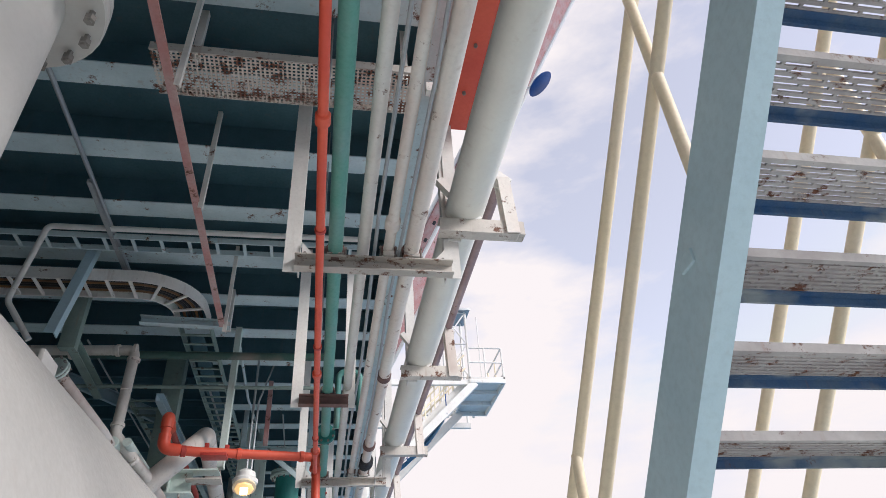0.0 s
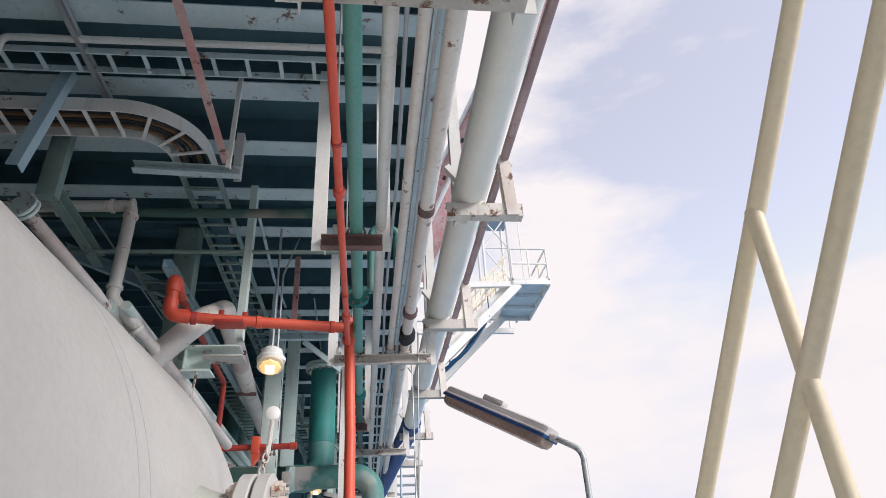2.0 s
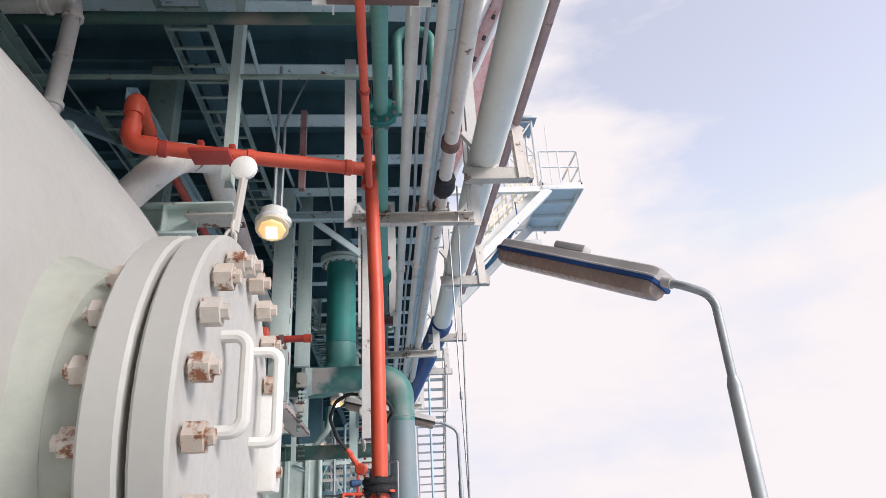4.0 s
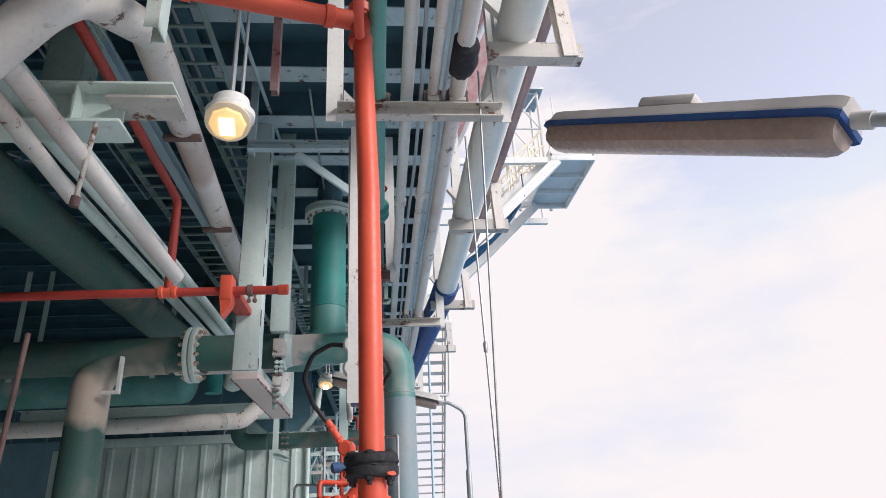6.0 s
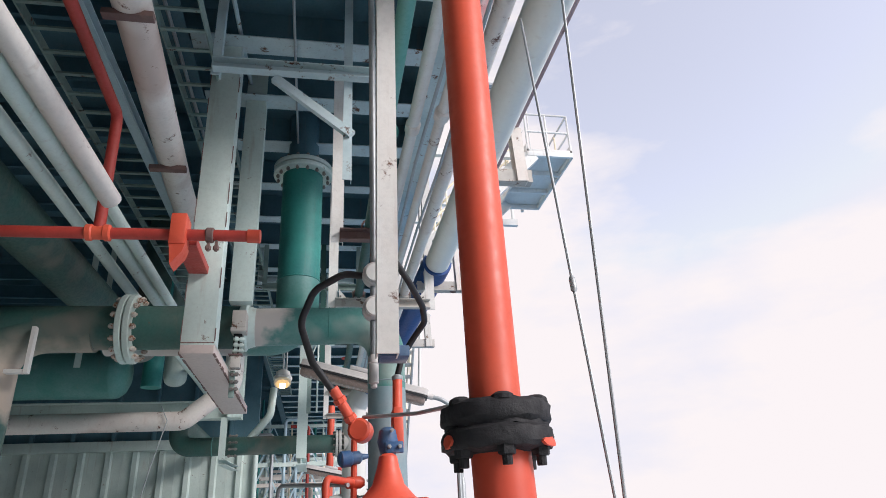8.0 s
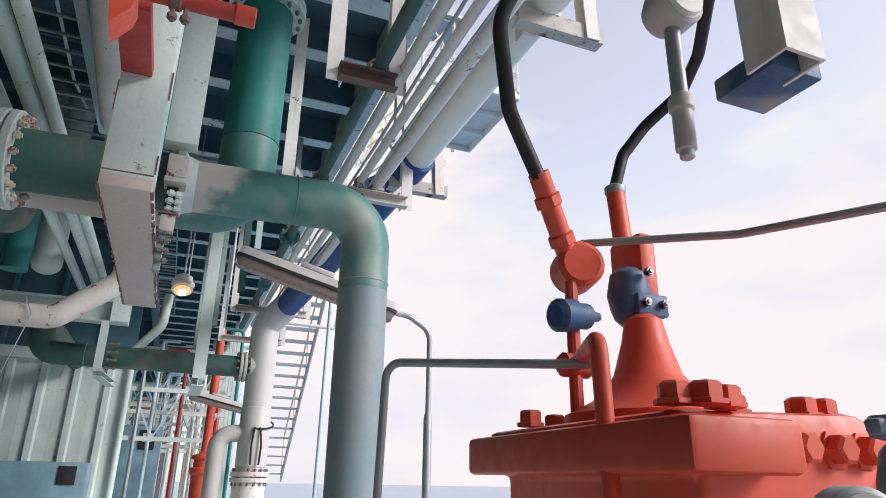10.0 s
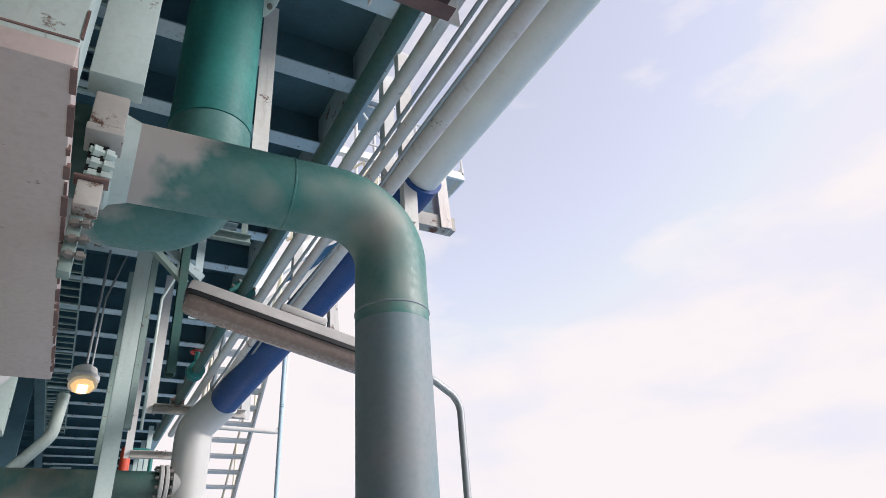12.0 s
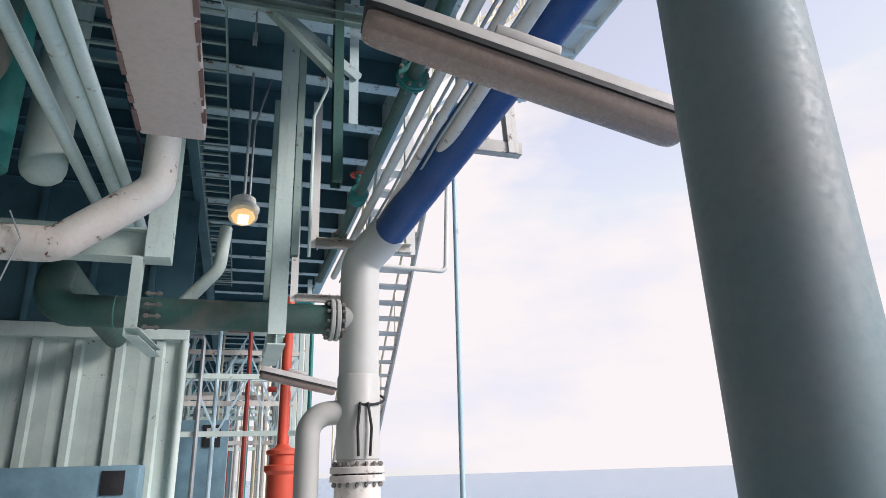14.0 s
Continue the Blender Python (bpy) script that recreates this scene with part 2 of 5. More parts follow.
def finish(bm, name, mat, sharp=0.6):
    for f in bm.faces:
        f.smooth = True
    bm.normal_update()
    for e in bm.edges:
        if len(e.link_faces) != 2 or e.calc_face_angle(0) > sharp:
            e.smooth = False
    me = bpy.data.meshes.new(name)
    bm.to_mesh(me)
    bm.free()
    me.materials.append(mat)
    return me


def thing(name, loc, label, category, group="", kind=""):
    ob = new(name)
    ob.empty_display_size = 0.1
    ob.location = loc
    ORIGIN[ob.name] = Vector(loc)
    return tagged(ob, label, category, group, kind)


def part(name, bm, mat, parent, label=""):
    o = ORIGIN[parent.name]
    bm.transform(Matrix.Translation(-o))
    ob = new(name, finish(bm, name, mat))
    ob.parent = parent
    ORIGIN[ob.name] = o
    return tagged(ob, label)


def share(name, me, m, parent):
    """A piece on shared mesh data at the world pose m, under its thing or part."""
    ob = new(name, me)
    ob.parent = parent
    ob.matrix_basis = Matrix.Translation(-ORIGIN[parent.name]) @ m
    ORIGIN[ob.name] = ORIGIN[parent.name]
    return ob


def solo(name, bm, mat, label, category, group="", kind=""):
    lo = Vector([min(v.co[k] for v in bm.verts) for k in range(3)])
    hi = Vector([max(v.co[k] for v in bm.verts) for k in range(3)])
    o = Vector(((lo.x + hi.x) / 2, (lo.y + hi.y) / 2, lo.z))
    bm.transform(Matrix.Translation(-o))
    ob = new(name, finish(bm, name, mat))
    ob.location = o
    ORIGIN[ob.name] = o
    return tagged(ob, label, category, group, kind)


def B():
    return bmesh.new()


def box(bm, x0, x1, y0, y1, z0, z1, bev=0.0):
    r = bmesh.ops.create_cube(bm, size=1.0, matrix=Matrix.Translation(((x0 + x1) / 2, (y0 + y1) / 2, (z0 + z1) / 2)) @ Matrix.Diagonal((x1 - x0, y1 - y0, z1 - z0, 1)))
    if bev:
        es = list({e for v in r["verts"] for e in v.link_edges})
        bmesh.ops.bevel(bm, geom=es, offset=bev, segments=2, affect="EDGES", profile=0.5)
    return bm


def frame_of(d, up=(0, 0, 1)):
    d = Vector(d).normalized()
    u = Vector(up)
    if abs(d.dot(u.normalized())) > 0.98:
        u = Vector((0, 1, 0)) if abs(d.y) < 0.9 else Vector((1, 0, 0))
    s = d.cross(u).normalized()
    return d, s, s.cross(d).normalized()


def section(bm, a, b, prof, up=(0, 0, 1)):
    """A closed profile of (side, up) points drawn out from a to b."""
    a, b = Vector(a), Vector(b)
    d, s, u = frame_of(b - a, up)
    v0 = [bm.verts.new(a + s * p + u * q) for p, q in prof]
    v1 = [bm.verts.new(b + s * p + u * q) for p, q in prof]
    n = len(prof)
    for i in range(n):
        j = (i + 1) % n
        bm.faces.new((v0[i], v0[j], v1[j], v1[i]))
    bm.faces.new(v0[::-1])
    bm.faces.new(v1)
    bmesh.ops.recalc_face_normals(bm, faces=bm.faces[:])
    return bm


def p_bar(w, h):
    return [(-w / 2, -h / 2), (w / 2, -h / 2), (w / 2, h / 2), (-w / 2, h / 2)]


def p_beam(w, h, t=0.012):
    """I section, its middle at the origin."""
    a, b = w / 2, h / 2
    return [(-a, -b), (a, -b), (a, -b + t), (t / 2, -b + t), (t / 2, b - t), (a, b - t), (a, b), (-a, b), (-a, b - t), (-t / 2, b - t), (-t / 2, -b + t), (-a, -b + t)]


def p_channel(w, h, t=0.008):
    """C section open to the +side."""
    return [(0, -h / 2), (w, -h / 2), (w, -h / 2 + t), (t, -h / 2 + t), (t, h / 2 - t), (w, h / 2 - t), (w, h / 2), (0, h / 2)]


def p_angle(w, h, t=0.008):
    return [(0, 0), (w, 0), (w, t), (t, t), (t, h), (0, h)]


def rounded(pts, bend, steps=8):
    """The path with each inner corner rounded to about the radius bend."""
    pts = [Vector(p) for p in pts]
    if not bend:
        return pts
    out = [pts[0]]
    for i in range(1, len(pts) - 1):
        a, p, c = pts[i - 1], pts[i], pts[i + 1]
        d0, d1 = (a - p).normalized(), (c - p).normalized()
        half = d0.angle(d1) / 2
        if half > 1.5:
            out.append(p)
            continue
        k = min(bend / math.tan(half), (a - p).length * 0.49, (c - p).length * 0.49)
        s, e = p + d0 * k, p + d1 * k
        r = k * math.tan(half)
        centre = p + (d0 + d1).normalized() * (r / math.sin(half))
        v0, v1 = s - centre, e - centre
        for j in range(steps + 1):
            q = v0.slerp(v1, j / steps) if v0.angle(v1) > 1e-4 else v0
            out.append(centre + q.normalized() * r)
    out.append(pts[-1])
    return out


def tube(bm, pts, r, seg=14, bend=0.0, steps=8, cap=True):
    pts = rounded(pts, bend, steps)
    clean = [pts[0]]
    for p in pts[1:]:
        if (p - clean[-1]).length > 1e-4:
            clean.append(p)
    pts = clean
    d, s, u = frame_of(pts[1] - pts[0])
    rings = []
    for i, p in enumerate(pts):
        t = (pts[min(i + 1, len(pts) - 1)] - pts[max(i - 1, 0)]).normalized()
        s = (s - t * s.dot(t)).normalized()
        u = s.cross(t)
        rad = r(i / (len(pts) - 1)) if callable(r) else r
        rings.append([bm.verts.new(p + (s * math.cos(k * 2 * math.pi / seg) + u * math.sin(k * 2 * math.pi / seg)) * rad) for k in range(seg)])
    for a, b in zip(rings, rings[1:]):
        for k in range(seg):
            bm.faces.new((a[k], a[(k + 1) % seg], b[(k + 1) % seg], b[k]))
    if cap:
        bm.faces.new(rings[0][::-1])
        bm.faces.new(rings[-1])
    bmesh.ops.recalc_face_normals(bm, faces=bm.faces[:])
    return bm


def lathe(bm, base, axis, prof, seg=24):
    """Profile of (radius, height) turned about the axis from base."""
    base = Vector(base)
    d, s, u = frame_of(axis)
    rings = [[bm.verts.new(base + d * h + (s * math.cos(k * 2 * math.pi / seg) + u * math.sin(k * 2 * math.pi / seg)) * max(r, 1e-4)) for k in range(seg)] for r, h in prof]
    for a, b in zip(rings, rings[1:]):
        for k in range(seg):
            bm.faces.new((a[k], a[(k + 1) % seg], b[(k + 1) % seg], b[k]))
    bm.faces.new(rings[0][::-1])
    bm.faces.new(rings[-1])
    bmesh.ops.recalc_face_normals(bm, faces=bm.faces[:])
    return bm


def disc(bm, base, axis, r, h, seg=24, bev=0.006):
    bev = min(bev, h * 0.3, r * 0.3)
    return lathe(bm, base, axis, [(r - bev, 0), (r, bev), (r, h - bev), (r - bev, h)], seg)


BOLTS = {}


def bolt_mesh(r, h, mat):
    """A stud with a hexagon nut at both ends, along z."""
    key = (round(r, 4), round(h, 4), mat.name)
    if key not in BOLTS:
        bm = B()
        lathe(bm, (0, 0, -h / 2), (0, 0, 1), [(r * 0.55, 0), (r * 0.55, h)], 6)
        for z in (-h / 2 + r * 0.5, h / 2 - r * 1.7):
            lathe(bm, (0, 0, z), (0, 0, 1), [(r, 0), (r, r * 1.2)], 6)
        BOLTS[key] = finish(bm, "bolt", mat)
    return BOLTS[key]


def flange_pair(parent, c, axis, R, t, n, mat, bolt_r=0.016, seg=28, bolt_mat=None, gap=0.012, extra=0.05):
    """Two bolted flanges face to face about c, with a gasket and studs."""
    c, d = Vector(c), Vector(axis).normalized()
    out = []
    for o in (gap / 2, -gap / 2 - t):
        out.append(part("flange", disc(B(), c + d * o, d, R, t, seg), mat, parent))
    part("gasket", disc(B(), c - d * gap / 2, d, R * 0.86, gap, seg, 0.001), BLACK, out[0], "dark gasket")
    _, s, u = frame_of(d)
    rot = d.to_track_quat("Z", "Y").to_matrix().to_4x4()
    me = bolt_mesh(bolt_r, 2 * t + gap + extra + 2 * bolt_r, bolt_mat or BOLT)
    for k in range(n):
        a = (k + 0.5) * 2 * math.pi / n
        share("bolt", me, Matrix.Translation(c + (s * math.cos(a) + u * math.sin(a)) * R * 0.86) @ rot, out[0])
    return out


def pipe(name, pts, r, mat, label, bend=0.0, seg=16, group="", welds=()):
    """A pipe run as a thing of its own, with its weld beads as parts where they show."""
    bm = tube(B(), pts, r, seg, bend)
    if not welds:
        return solo(name, bm, mat, label, "pipe", group)
    t = thing(name, pts[0], label, "pipe", group)
    part("pipe_run", bm, mat, t)
    for c, d in welds:
        part("weld_bead", lathe(B(), Vector(c) - Vector(d).normalized() * 0.006, d, [(r, 0), (r + 0.0035, 0.004), (r + 0.0035, 0.008), (r, 0.012)], seg + 8), mat, t)
    return t


# ---- large structure ----
tagged(solo("water", box(B(), -4000, 4000, -4000, 4000, -24.0, -23.0), SEA, "open blue sea reaching to the horizon", "sea"), kind="structure")
# floor out of view: pale and widened southward to throw light upward
tagged(solo("floor", box(box(B(), -9.0, 1.3, -8.0, 46.0, -0.2, 0.0), 1.3, 7.5, -8.0, 6.9, -0.2, 0.0), FLOOR, "pale grey-green deck floor, unseen, shaped to bounce light up", "floor"), kind="structure")
CEIL_Z, BEAM_Z = 5.95, 5.58
EDGE = 0.62
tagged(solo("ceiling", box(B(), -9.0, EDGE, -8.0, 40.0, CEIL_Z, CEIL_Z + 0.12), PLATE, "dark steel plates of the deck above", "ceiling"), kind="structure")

# plain wall that closes the place on the inboard side and behind
tagged(solo("wall_west", box(B(), -9.2, -9.0, -8.0, 46.0, -0.2, 6.07), PLATE, "dark painted steel bulkhead", "wall"), kind="structure")
tagged(solo("wall_south", box(B(), -9.0, EDGE - 0.3, -8.2, -8.0, -0.2, 6.07), PLATE, "dark painted steel bulkhead", "wall"), kind="structure")
tagged(solo("wall_north", box(B(), -9.0, -0.9, 40.0, 40.2, -0.2, 6.07), PLATE, "dark painted steel bulkhead", "wall"), kind="structure")

tagged(solo("wall_upper", box(B(), 0.2, 0.5, 14.0, 34.0, 6.075, 11.0), CORR, "pale side wall of the deck above", "wall"), kind="structure")

# added lengthwise girder; beyond it the flanges are darkened for inboard shade
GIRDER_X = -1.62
t = thing("deck_girder", (GIRDER_X, 20.0, BEAM_Z), "dark girder added where the shade-coloured flanges begin", "beam", "", "structure")
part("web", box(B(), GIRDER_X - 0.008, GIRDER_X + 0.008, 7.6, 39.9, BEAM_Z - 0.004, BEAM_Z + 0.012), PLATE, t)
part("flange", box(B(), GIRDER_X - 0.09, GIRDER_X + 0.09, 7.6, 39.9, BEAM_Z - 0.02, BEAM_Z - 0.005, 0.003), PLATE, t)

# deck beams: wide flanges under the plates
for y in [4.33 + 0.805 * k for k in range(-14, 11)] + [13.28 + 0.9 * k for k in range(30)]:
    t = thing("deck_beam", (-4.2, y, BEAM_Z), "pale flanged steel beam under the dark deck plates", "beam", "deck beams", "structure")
    part("web", box(B(), -8.99, EDGE - 0.04, y - 0.006, y + 0.006, BEAM_Z + 0.014, CEIL_Z - 0.003), PLATE, t, "dark web in the deck plate colour")
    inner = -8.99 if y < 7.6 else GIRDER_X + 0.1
    # narrower flanges in the north stand for the dimmer light there
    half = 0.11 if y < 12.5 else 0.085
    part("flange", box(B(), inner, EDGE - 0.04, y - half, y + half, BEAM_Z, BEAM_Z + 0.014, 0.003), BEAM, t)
    # inboard length: plate colour in place of the shade on the flange
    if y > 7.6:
        part("inboard_flange", box(B(), -8.99, GIRDER_X - 0.1, y - 0.05, y + 0.05, BEAM_Z + 0.1, BEAM_Z + 0.114, 0.003), PLATE, t, "narrow flange darkened for the shade inboard")
solo("edge_beam", section(B(), (EDGE + 0.03, -8, 5.77), (EDGE + 0.03, 40, 5.77), [(p - 0.06, q) for p, q in p_channel(0.18, 0.44, 0.012)]), BEAM, "pale painted channel along the deck edge", "beam", "", "structure")


# ---- pipe rack at the deck edge ----
def trapeze(y, x0, x1, z=3.85, mat=WHITE, top=BEAM_Z):
    t = thing("pipe_hanger", ((x0 + x1) / 2, y, top), "white painted steel pipe hanger frame, rusty along its lower channel", "pipe support", "pipe hangers")
    part("cross_channel", section(B(), (x0 - 0.03, y, z + 0.045), (x1 + 0.04, y, z + 0.045), [(p, q) for p, q in p_channel(0.07, 0.1)]), WHITE_RUSTY if x1 > 0.5 else RUST, t, "rusty channel")
    for x, w in ((x0, 0.06), (x1, -0.06)):
        part("post", section(B(), (x, y, z - 0.005), (x, y, top), [(p * (1 if w > 0 else -1), q) for p, q in p_angle(0.1, 0.07, 0.008)], (0, 1, 0)), mat, t)
    for k in range(int((x1 - x0) / 0.11)):
        share("bolt", bolt_mesh(0.012, 0.035, BOLT), pose(x0 + 0.1 + 0.11 * k, y, z + 0.105), t)
    return t


def pipe_bracket(y):
    t = thing("pipe_bracket", (0.99, y, 4.2), "white steel outrigger bracket under the large pipe", "pipe support", "pipe brackets")
    part("arm", section(B(), (0.70, y - 0.03, 4.215), (1.29, y - 0.03, 4.215), [(-p, q) for p, q in p_channel(0.09, 0.11)]), WHITE_RUSTY, t)
    part("upright", section(B(), (1.25, y, 4.16), (1.23, y, 4.66), p_channel(0.09, 0.10), (0, 1, 0)), CREAM, t)
    part("diagonal", section(B(), (1.25, y, 4.64), (1.03, y, 4.84), p_channel(0.08, 0.092), (0, 1, 0)), WHITE, t)
    part("brace", section(B(), (0.72, y, 4.62), (0.98, y, 4.27), p_bar(0.05, 0.06), (0, 1, 0)), WHITE, t)
    part("post", section(B(), (0.77, y + 0.06, 4.14), (0.77, y + 0.06, BEAM_Z + 0.05), [(-p, q) for p, q in p_angle(0.09, 0.09, 0.01)], (0, 1, 0)), WHITE, t)
    return t


for y, x1 in ((-1.1, 0.74), (1.2, 0.17), (3.47, 0.74), (5.66, 0.17), (8.16, 0.75), (11.05, 0.09), (12.75, 0.75), (17.3, 0.75), (19.6, 0.75)):
    trapeze(y, -0.2, x1)
t = thing("pipe_hanger", (-0.3, 15.0, BEAM_Z), "dark hung post with a diagonal brace", "pipe support")
part("post", section(B(), (-0.31, 15.0, 3.53), (-0.33, 15.0, BEAM_Z), p_channel(0.07, 0.11), (0, 1, 0)), DARK_GREEN, t)
part("brace", section(B(), (-0.90, 15.0, 4.9), (-0.34, 15.0, 4.35), p_channel(0.05, 0.08), (0, 1, 0)), DIM_PALE, t)
part("cross_bar", section(B(), (-1.2, 15.0, 4.92), (0.2, 15.0, 4.92), p_channel(0.06, 0.09)), DIM_PALE, t)
for x in (-1.15, 0.17):
    part("hanger", section(B(), (x, 15.0, 4.9), (x, 15.0, BEAM_Z), p_angle(0.06, 0.06, 0.008), (0, 1, 0)), DIM_PALE, t)
for y in (-1.2, 1.1, 3.40, 5.68, 7.95, 10.5, 13.02, 15.4):
    pipe_bracket(y)

pipe("large_pipe", [(0.90, -6, 4.40), (0.90, 12.9, 4.40)], 0.135, PIPE_WHITE, "large off-white painted pipe resting on outrigger brackets", seg=28)
pipe("blue_pipe", [(0.90, 12.75, 4.40), (0.86, 13.2, 4.34), (0.42, 16.75, 3.86)], 0.165, BLUE, "dark blue wrapped pipe joining the white riser", seg=24)
pipe("green_pipe", [(0.02, -6, 3.995), (0.02, 9.62, 3.995)], 0.046, LIGHT_GREEN, "light green painted pipe on the hanger frames", seg=16)
pipe("green_pipe", [(0.02, 9.78, 3.995), (0.02, 19.0, 3.995)], 0.045, DARK_GREEN, "darker green pipe beyond its gate valve", seg=16)
pipe("white_pipe", [(0.20, -6, 4.05), (0.20, 19.0, 4.05)], 0.04, WHITE, "thin white painted pipe on the hanger frames", seg=14, group="rack pipes")
pipe("white_pipe", [(0.36, -6, 4.02), (0.36, 19.0, 4.02)], 0.035, CREAM, "thin off-white pipe on the hanger frames, rust spotted", seg=14, group="rack pipes")
pipe("white_pipe", [(0.51, -6, 4.02), (0.51, 19.0, 4.02)], 0.052, CREAM, "off-white pipe on the hanger frames with rust at the joints", seg=16, group="rack pipes")
pipe("rusty_pipe", [(1.19, 3.5, 4.70), (1.19, 12.3, 4.70)], 0.036, RUST_PIPE, "rusty brown pipe along the outer brackets", seg=14)

# red fire main with its riser
t = thing("fire_main", (-0.07, 7.45, 0.0), "bright red fire water main with a riser", "pipe")
part("main_run", tube(B(), [(-0.07, -6, 3.76), (-0.07, 7.3, 3.76), (-0.07, 7.45, 3.9)], 0.024, 16, 0.1), RED, t)
part("branch_run", tube(B(), [(-0.09, 7.45, 3.98), (-1.30, 7.1, 3.93), (-1.62, 7.0, 3.93), (-1.62, 7.0, 4.28), (-1.66, 7.4, 4.28)], 0.05, 16, 0.07), RED, t)
part("tee", lathe(B(), (-0.07, 7.45, 3.82), (0, 0, 1), [(0.05, 0), (0.062, 0.01), (0.062, 0.05), (0.05, 0.07), (0.052, 0.19), (0.062, 0.2), (0.062, 0.25), (0.03, 0.27)], 20), RED, t)
part("elbow_fitting", tube(B(), [(-1.46, 7.045, 3.93), (-1.62, 7.0, 3.93), (-1.62, 7.0, 4.08)], 0.063, 18, 0.075), RED, t)
part("elbow_fitting", tube(B(), [(-1.62, 7.0, 4.15), (-1.62, 7.0, 4.28), (-1.645, 7.2, 4.28)], 0.063, 18, 0.075), RED, t)
for x in (-0.2, -0.86, -1.4):
    f = (x + 0.09) / -1.21
    part("coupling", lathe(B(), (x, 7.45 - 0.35 * f, 3.98 - 0.05 * f), (-1.21, -0.35, -0.05), [(0.05, 0), (0.059, 0.006), (0.059, 0.05), (0.05, 0.056)], 20), RED if x > -1 else RED_OLD, t)
part("riser", tube(B(), [(-0.06, 7.44, 3.85), (-0.032, 7.29, 2.9), (-0.028, 7.28, 1.78)], 0.0475, 28), RED, t)
part("lower_riser", tube(B(), [(-0.026, 7.28, 1.74), (-0.02, 7.27, 1.42), (-0.02, 7.27, 0.0)], 0.054, 28), RED, t)
part("collar", lathe(B(), (-0.025, 7.27, 1.35), (0, 0, 1), [(0.05, 0), (0.072, 0.01), (0.072, 0.212), (0.069, 0.218), (0.05, 0.22)], 24), RED, t)
rng = random.Random(3)
bm = B()
for z0, z1 in ((1.720, 1.757), (1.762, 1.800)):
    lathe(bm, (-0.03, 7.28, z0), (0, 0, 1), [(0.06, -0.004), (0.094, 0.0), (0.1, 0.007), (0.1005, (z1 - z0) * 0.5), (0.1, z1 - z0 - 0.006), (0.092, z1 - z0), (0.06, z1 - z0 + 0.005)], 34)
lathe(bm, (-0.03, 7.28, 1.754), (0, 0, 1), [(0.05, 0), (0.093, 0.001), (0.093, 0.011), (0.05, 0.012)], 34)
for v in bm.verts:
    v.co += Vector((rng.uniform(-1, 1), rng.uniform(-1, 1), rng.uniform(-1, 1))) * 0.0026
fl = part("flange", bm, BLACK, t, "thick black tarred flange joint")
for k in range(6):
    a = k * math.pi / 3 + 0.45
    x, y = -0.03 + 0.078 * math.cos(a), 7.28 + 0.078 * math.sin(a)
    part("bolt", lathe(lathe(B(), (x, y, 1.69), (0, 0, 1), [(0.0085, 0), (0.009, 0.003), (0.009, 0.03)], 10), (x, y, 1.706), (0, 0, 1), [(0.014, 0), (0.016, 0.003), (0.016, 0.018)], 6), BLACK, fl)
    part("bolt_cap", lathe(B(), (x, y, 1.796), (0, 0, 1), [(0.022, 0), (0.02, 0.008), (0.012, 0.013), (0.002, 0.014)], 10), BLACK, fl)
for a0, a1, z0, z1 in ((3.35, 3.6, 1.722, 1.744), (5.3, 5.75, 1.718, 1.732)):
    bm, rows = B(), []
    for k in range(9):
        a = a0 + (a1 - a0) * k / 8
        e = math.sin(math.pi * k / 8) ** 0.5
        zm = (z0 + z1) / 2 + rng.uniform(-0.002, 0.002)
        h = (z1 - z0) / 2 * e * rng.uniform(0.75, 1.0) + 0.001
        rows.append([bm.verts.new((-0.03 + r * math.cos(a), 7.28 + r * math.sin(a), z)) for r, z in ((0.098, zm - h), (0.1045, zm - h), (0.1045, zm + h), (0.098, zm + h))])
    for p, q in zip(rows, rows[1:]):
        for k in range(4):
            bm.faces.new((p[k], p[(k + 1) % 4], q[(k + 1) % 4], q[k]))
    bm.faces.new(rows[0][::-1])
    bm.faces.new(rows[-1])
    bmesh.ops.recalc_face_normals(bm, faces=bm.faces[:])
    part("bare_patch", bm, RED, fl, "red paint showing through the coating")

# vessel with a manway
VX, VZ, VR, VY = -2.28, 1.673, 1.52, 5.38
VDIR = Vector((0.046, 1.0, 0.0))
t = thing("pressure_vessel", (VX, 1.0, 0.0), "large white painted horizontal pressure vessel with a bolted manway", "vessel")
prof = [(0.01, -5.0)] + [(VR * math.sin(a), -4.2 - 0.76 * math.cos(a)) for a in [k * math.pi / 20 for k in range(1, 10)]] + [(VR, -4.2), (VR, VY)] + [(VR * math.cos(a), VY + 0.76 * math.sin(a)) for a in [k * math.pi / 24 for k in range(1, 12)]] + [(0.01, VY + 0.76)]
part("shell", lathe(B(), (VX, 0, VZ), VDIR, prof, 96), WHITE_CLEAN, t)
for y in (3.82, 3.93):
    part("seam", lathe(B(), Vector((VX, 0, VZ)) + VDIR * y, VDIR, [(VR - 0.001, 0), (VR + 0.0008, 0.004), (VR + 0.0008, 0.008), (VR - 0.001, 0.012)], 96), GALV, t, "grey weld line")
for y in (-2.5, 4.6):
    part("saddle", box(B(), VX + 0.046 * y - 1.2, VX + 0.046 * y + 1.2, y - 0.12, y + 0.12, 0, 0.75, 0.01), WHITE_CLEAN, t)
mw = part("manway_neck", lathe(B(), (-0.85, 4.6, 1.73), (1, 0, 0), [(0.31, 0), (0.31, 0.42)], 40), PALE_CREAM, t, "pale cream neck")
flange_pair(t, (-0.365, 4.62, 1.72), (1, 0, 0), 0.40, 0.06, 20, WHITE_CLEAN, 0.026, 48, NUT, 0.012, 0.05)
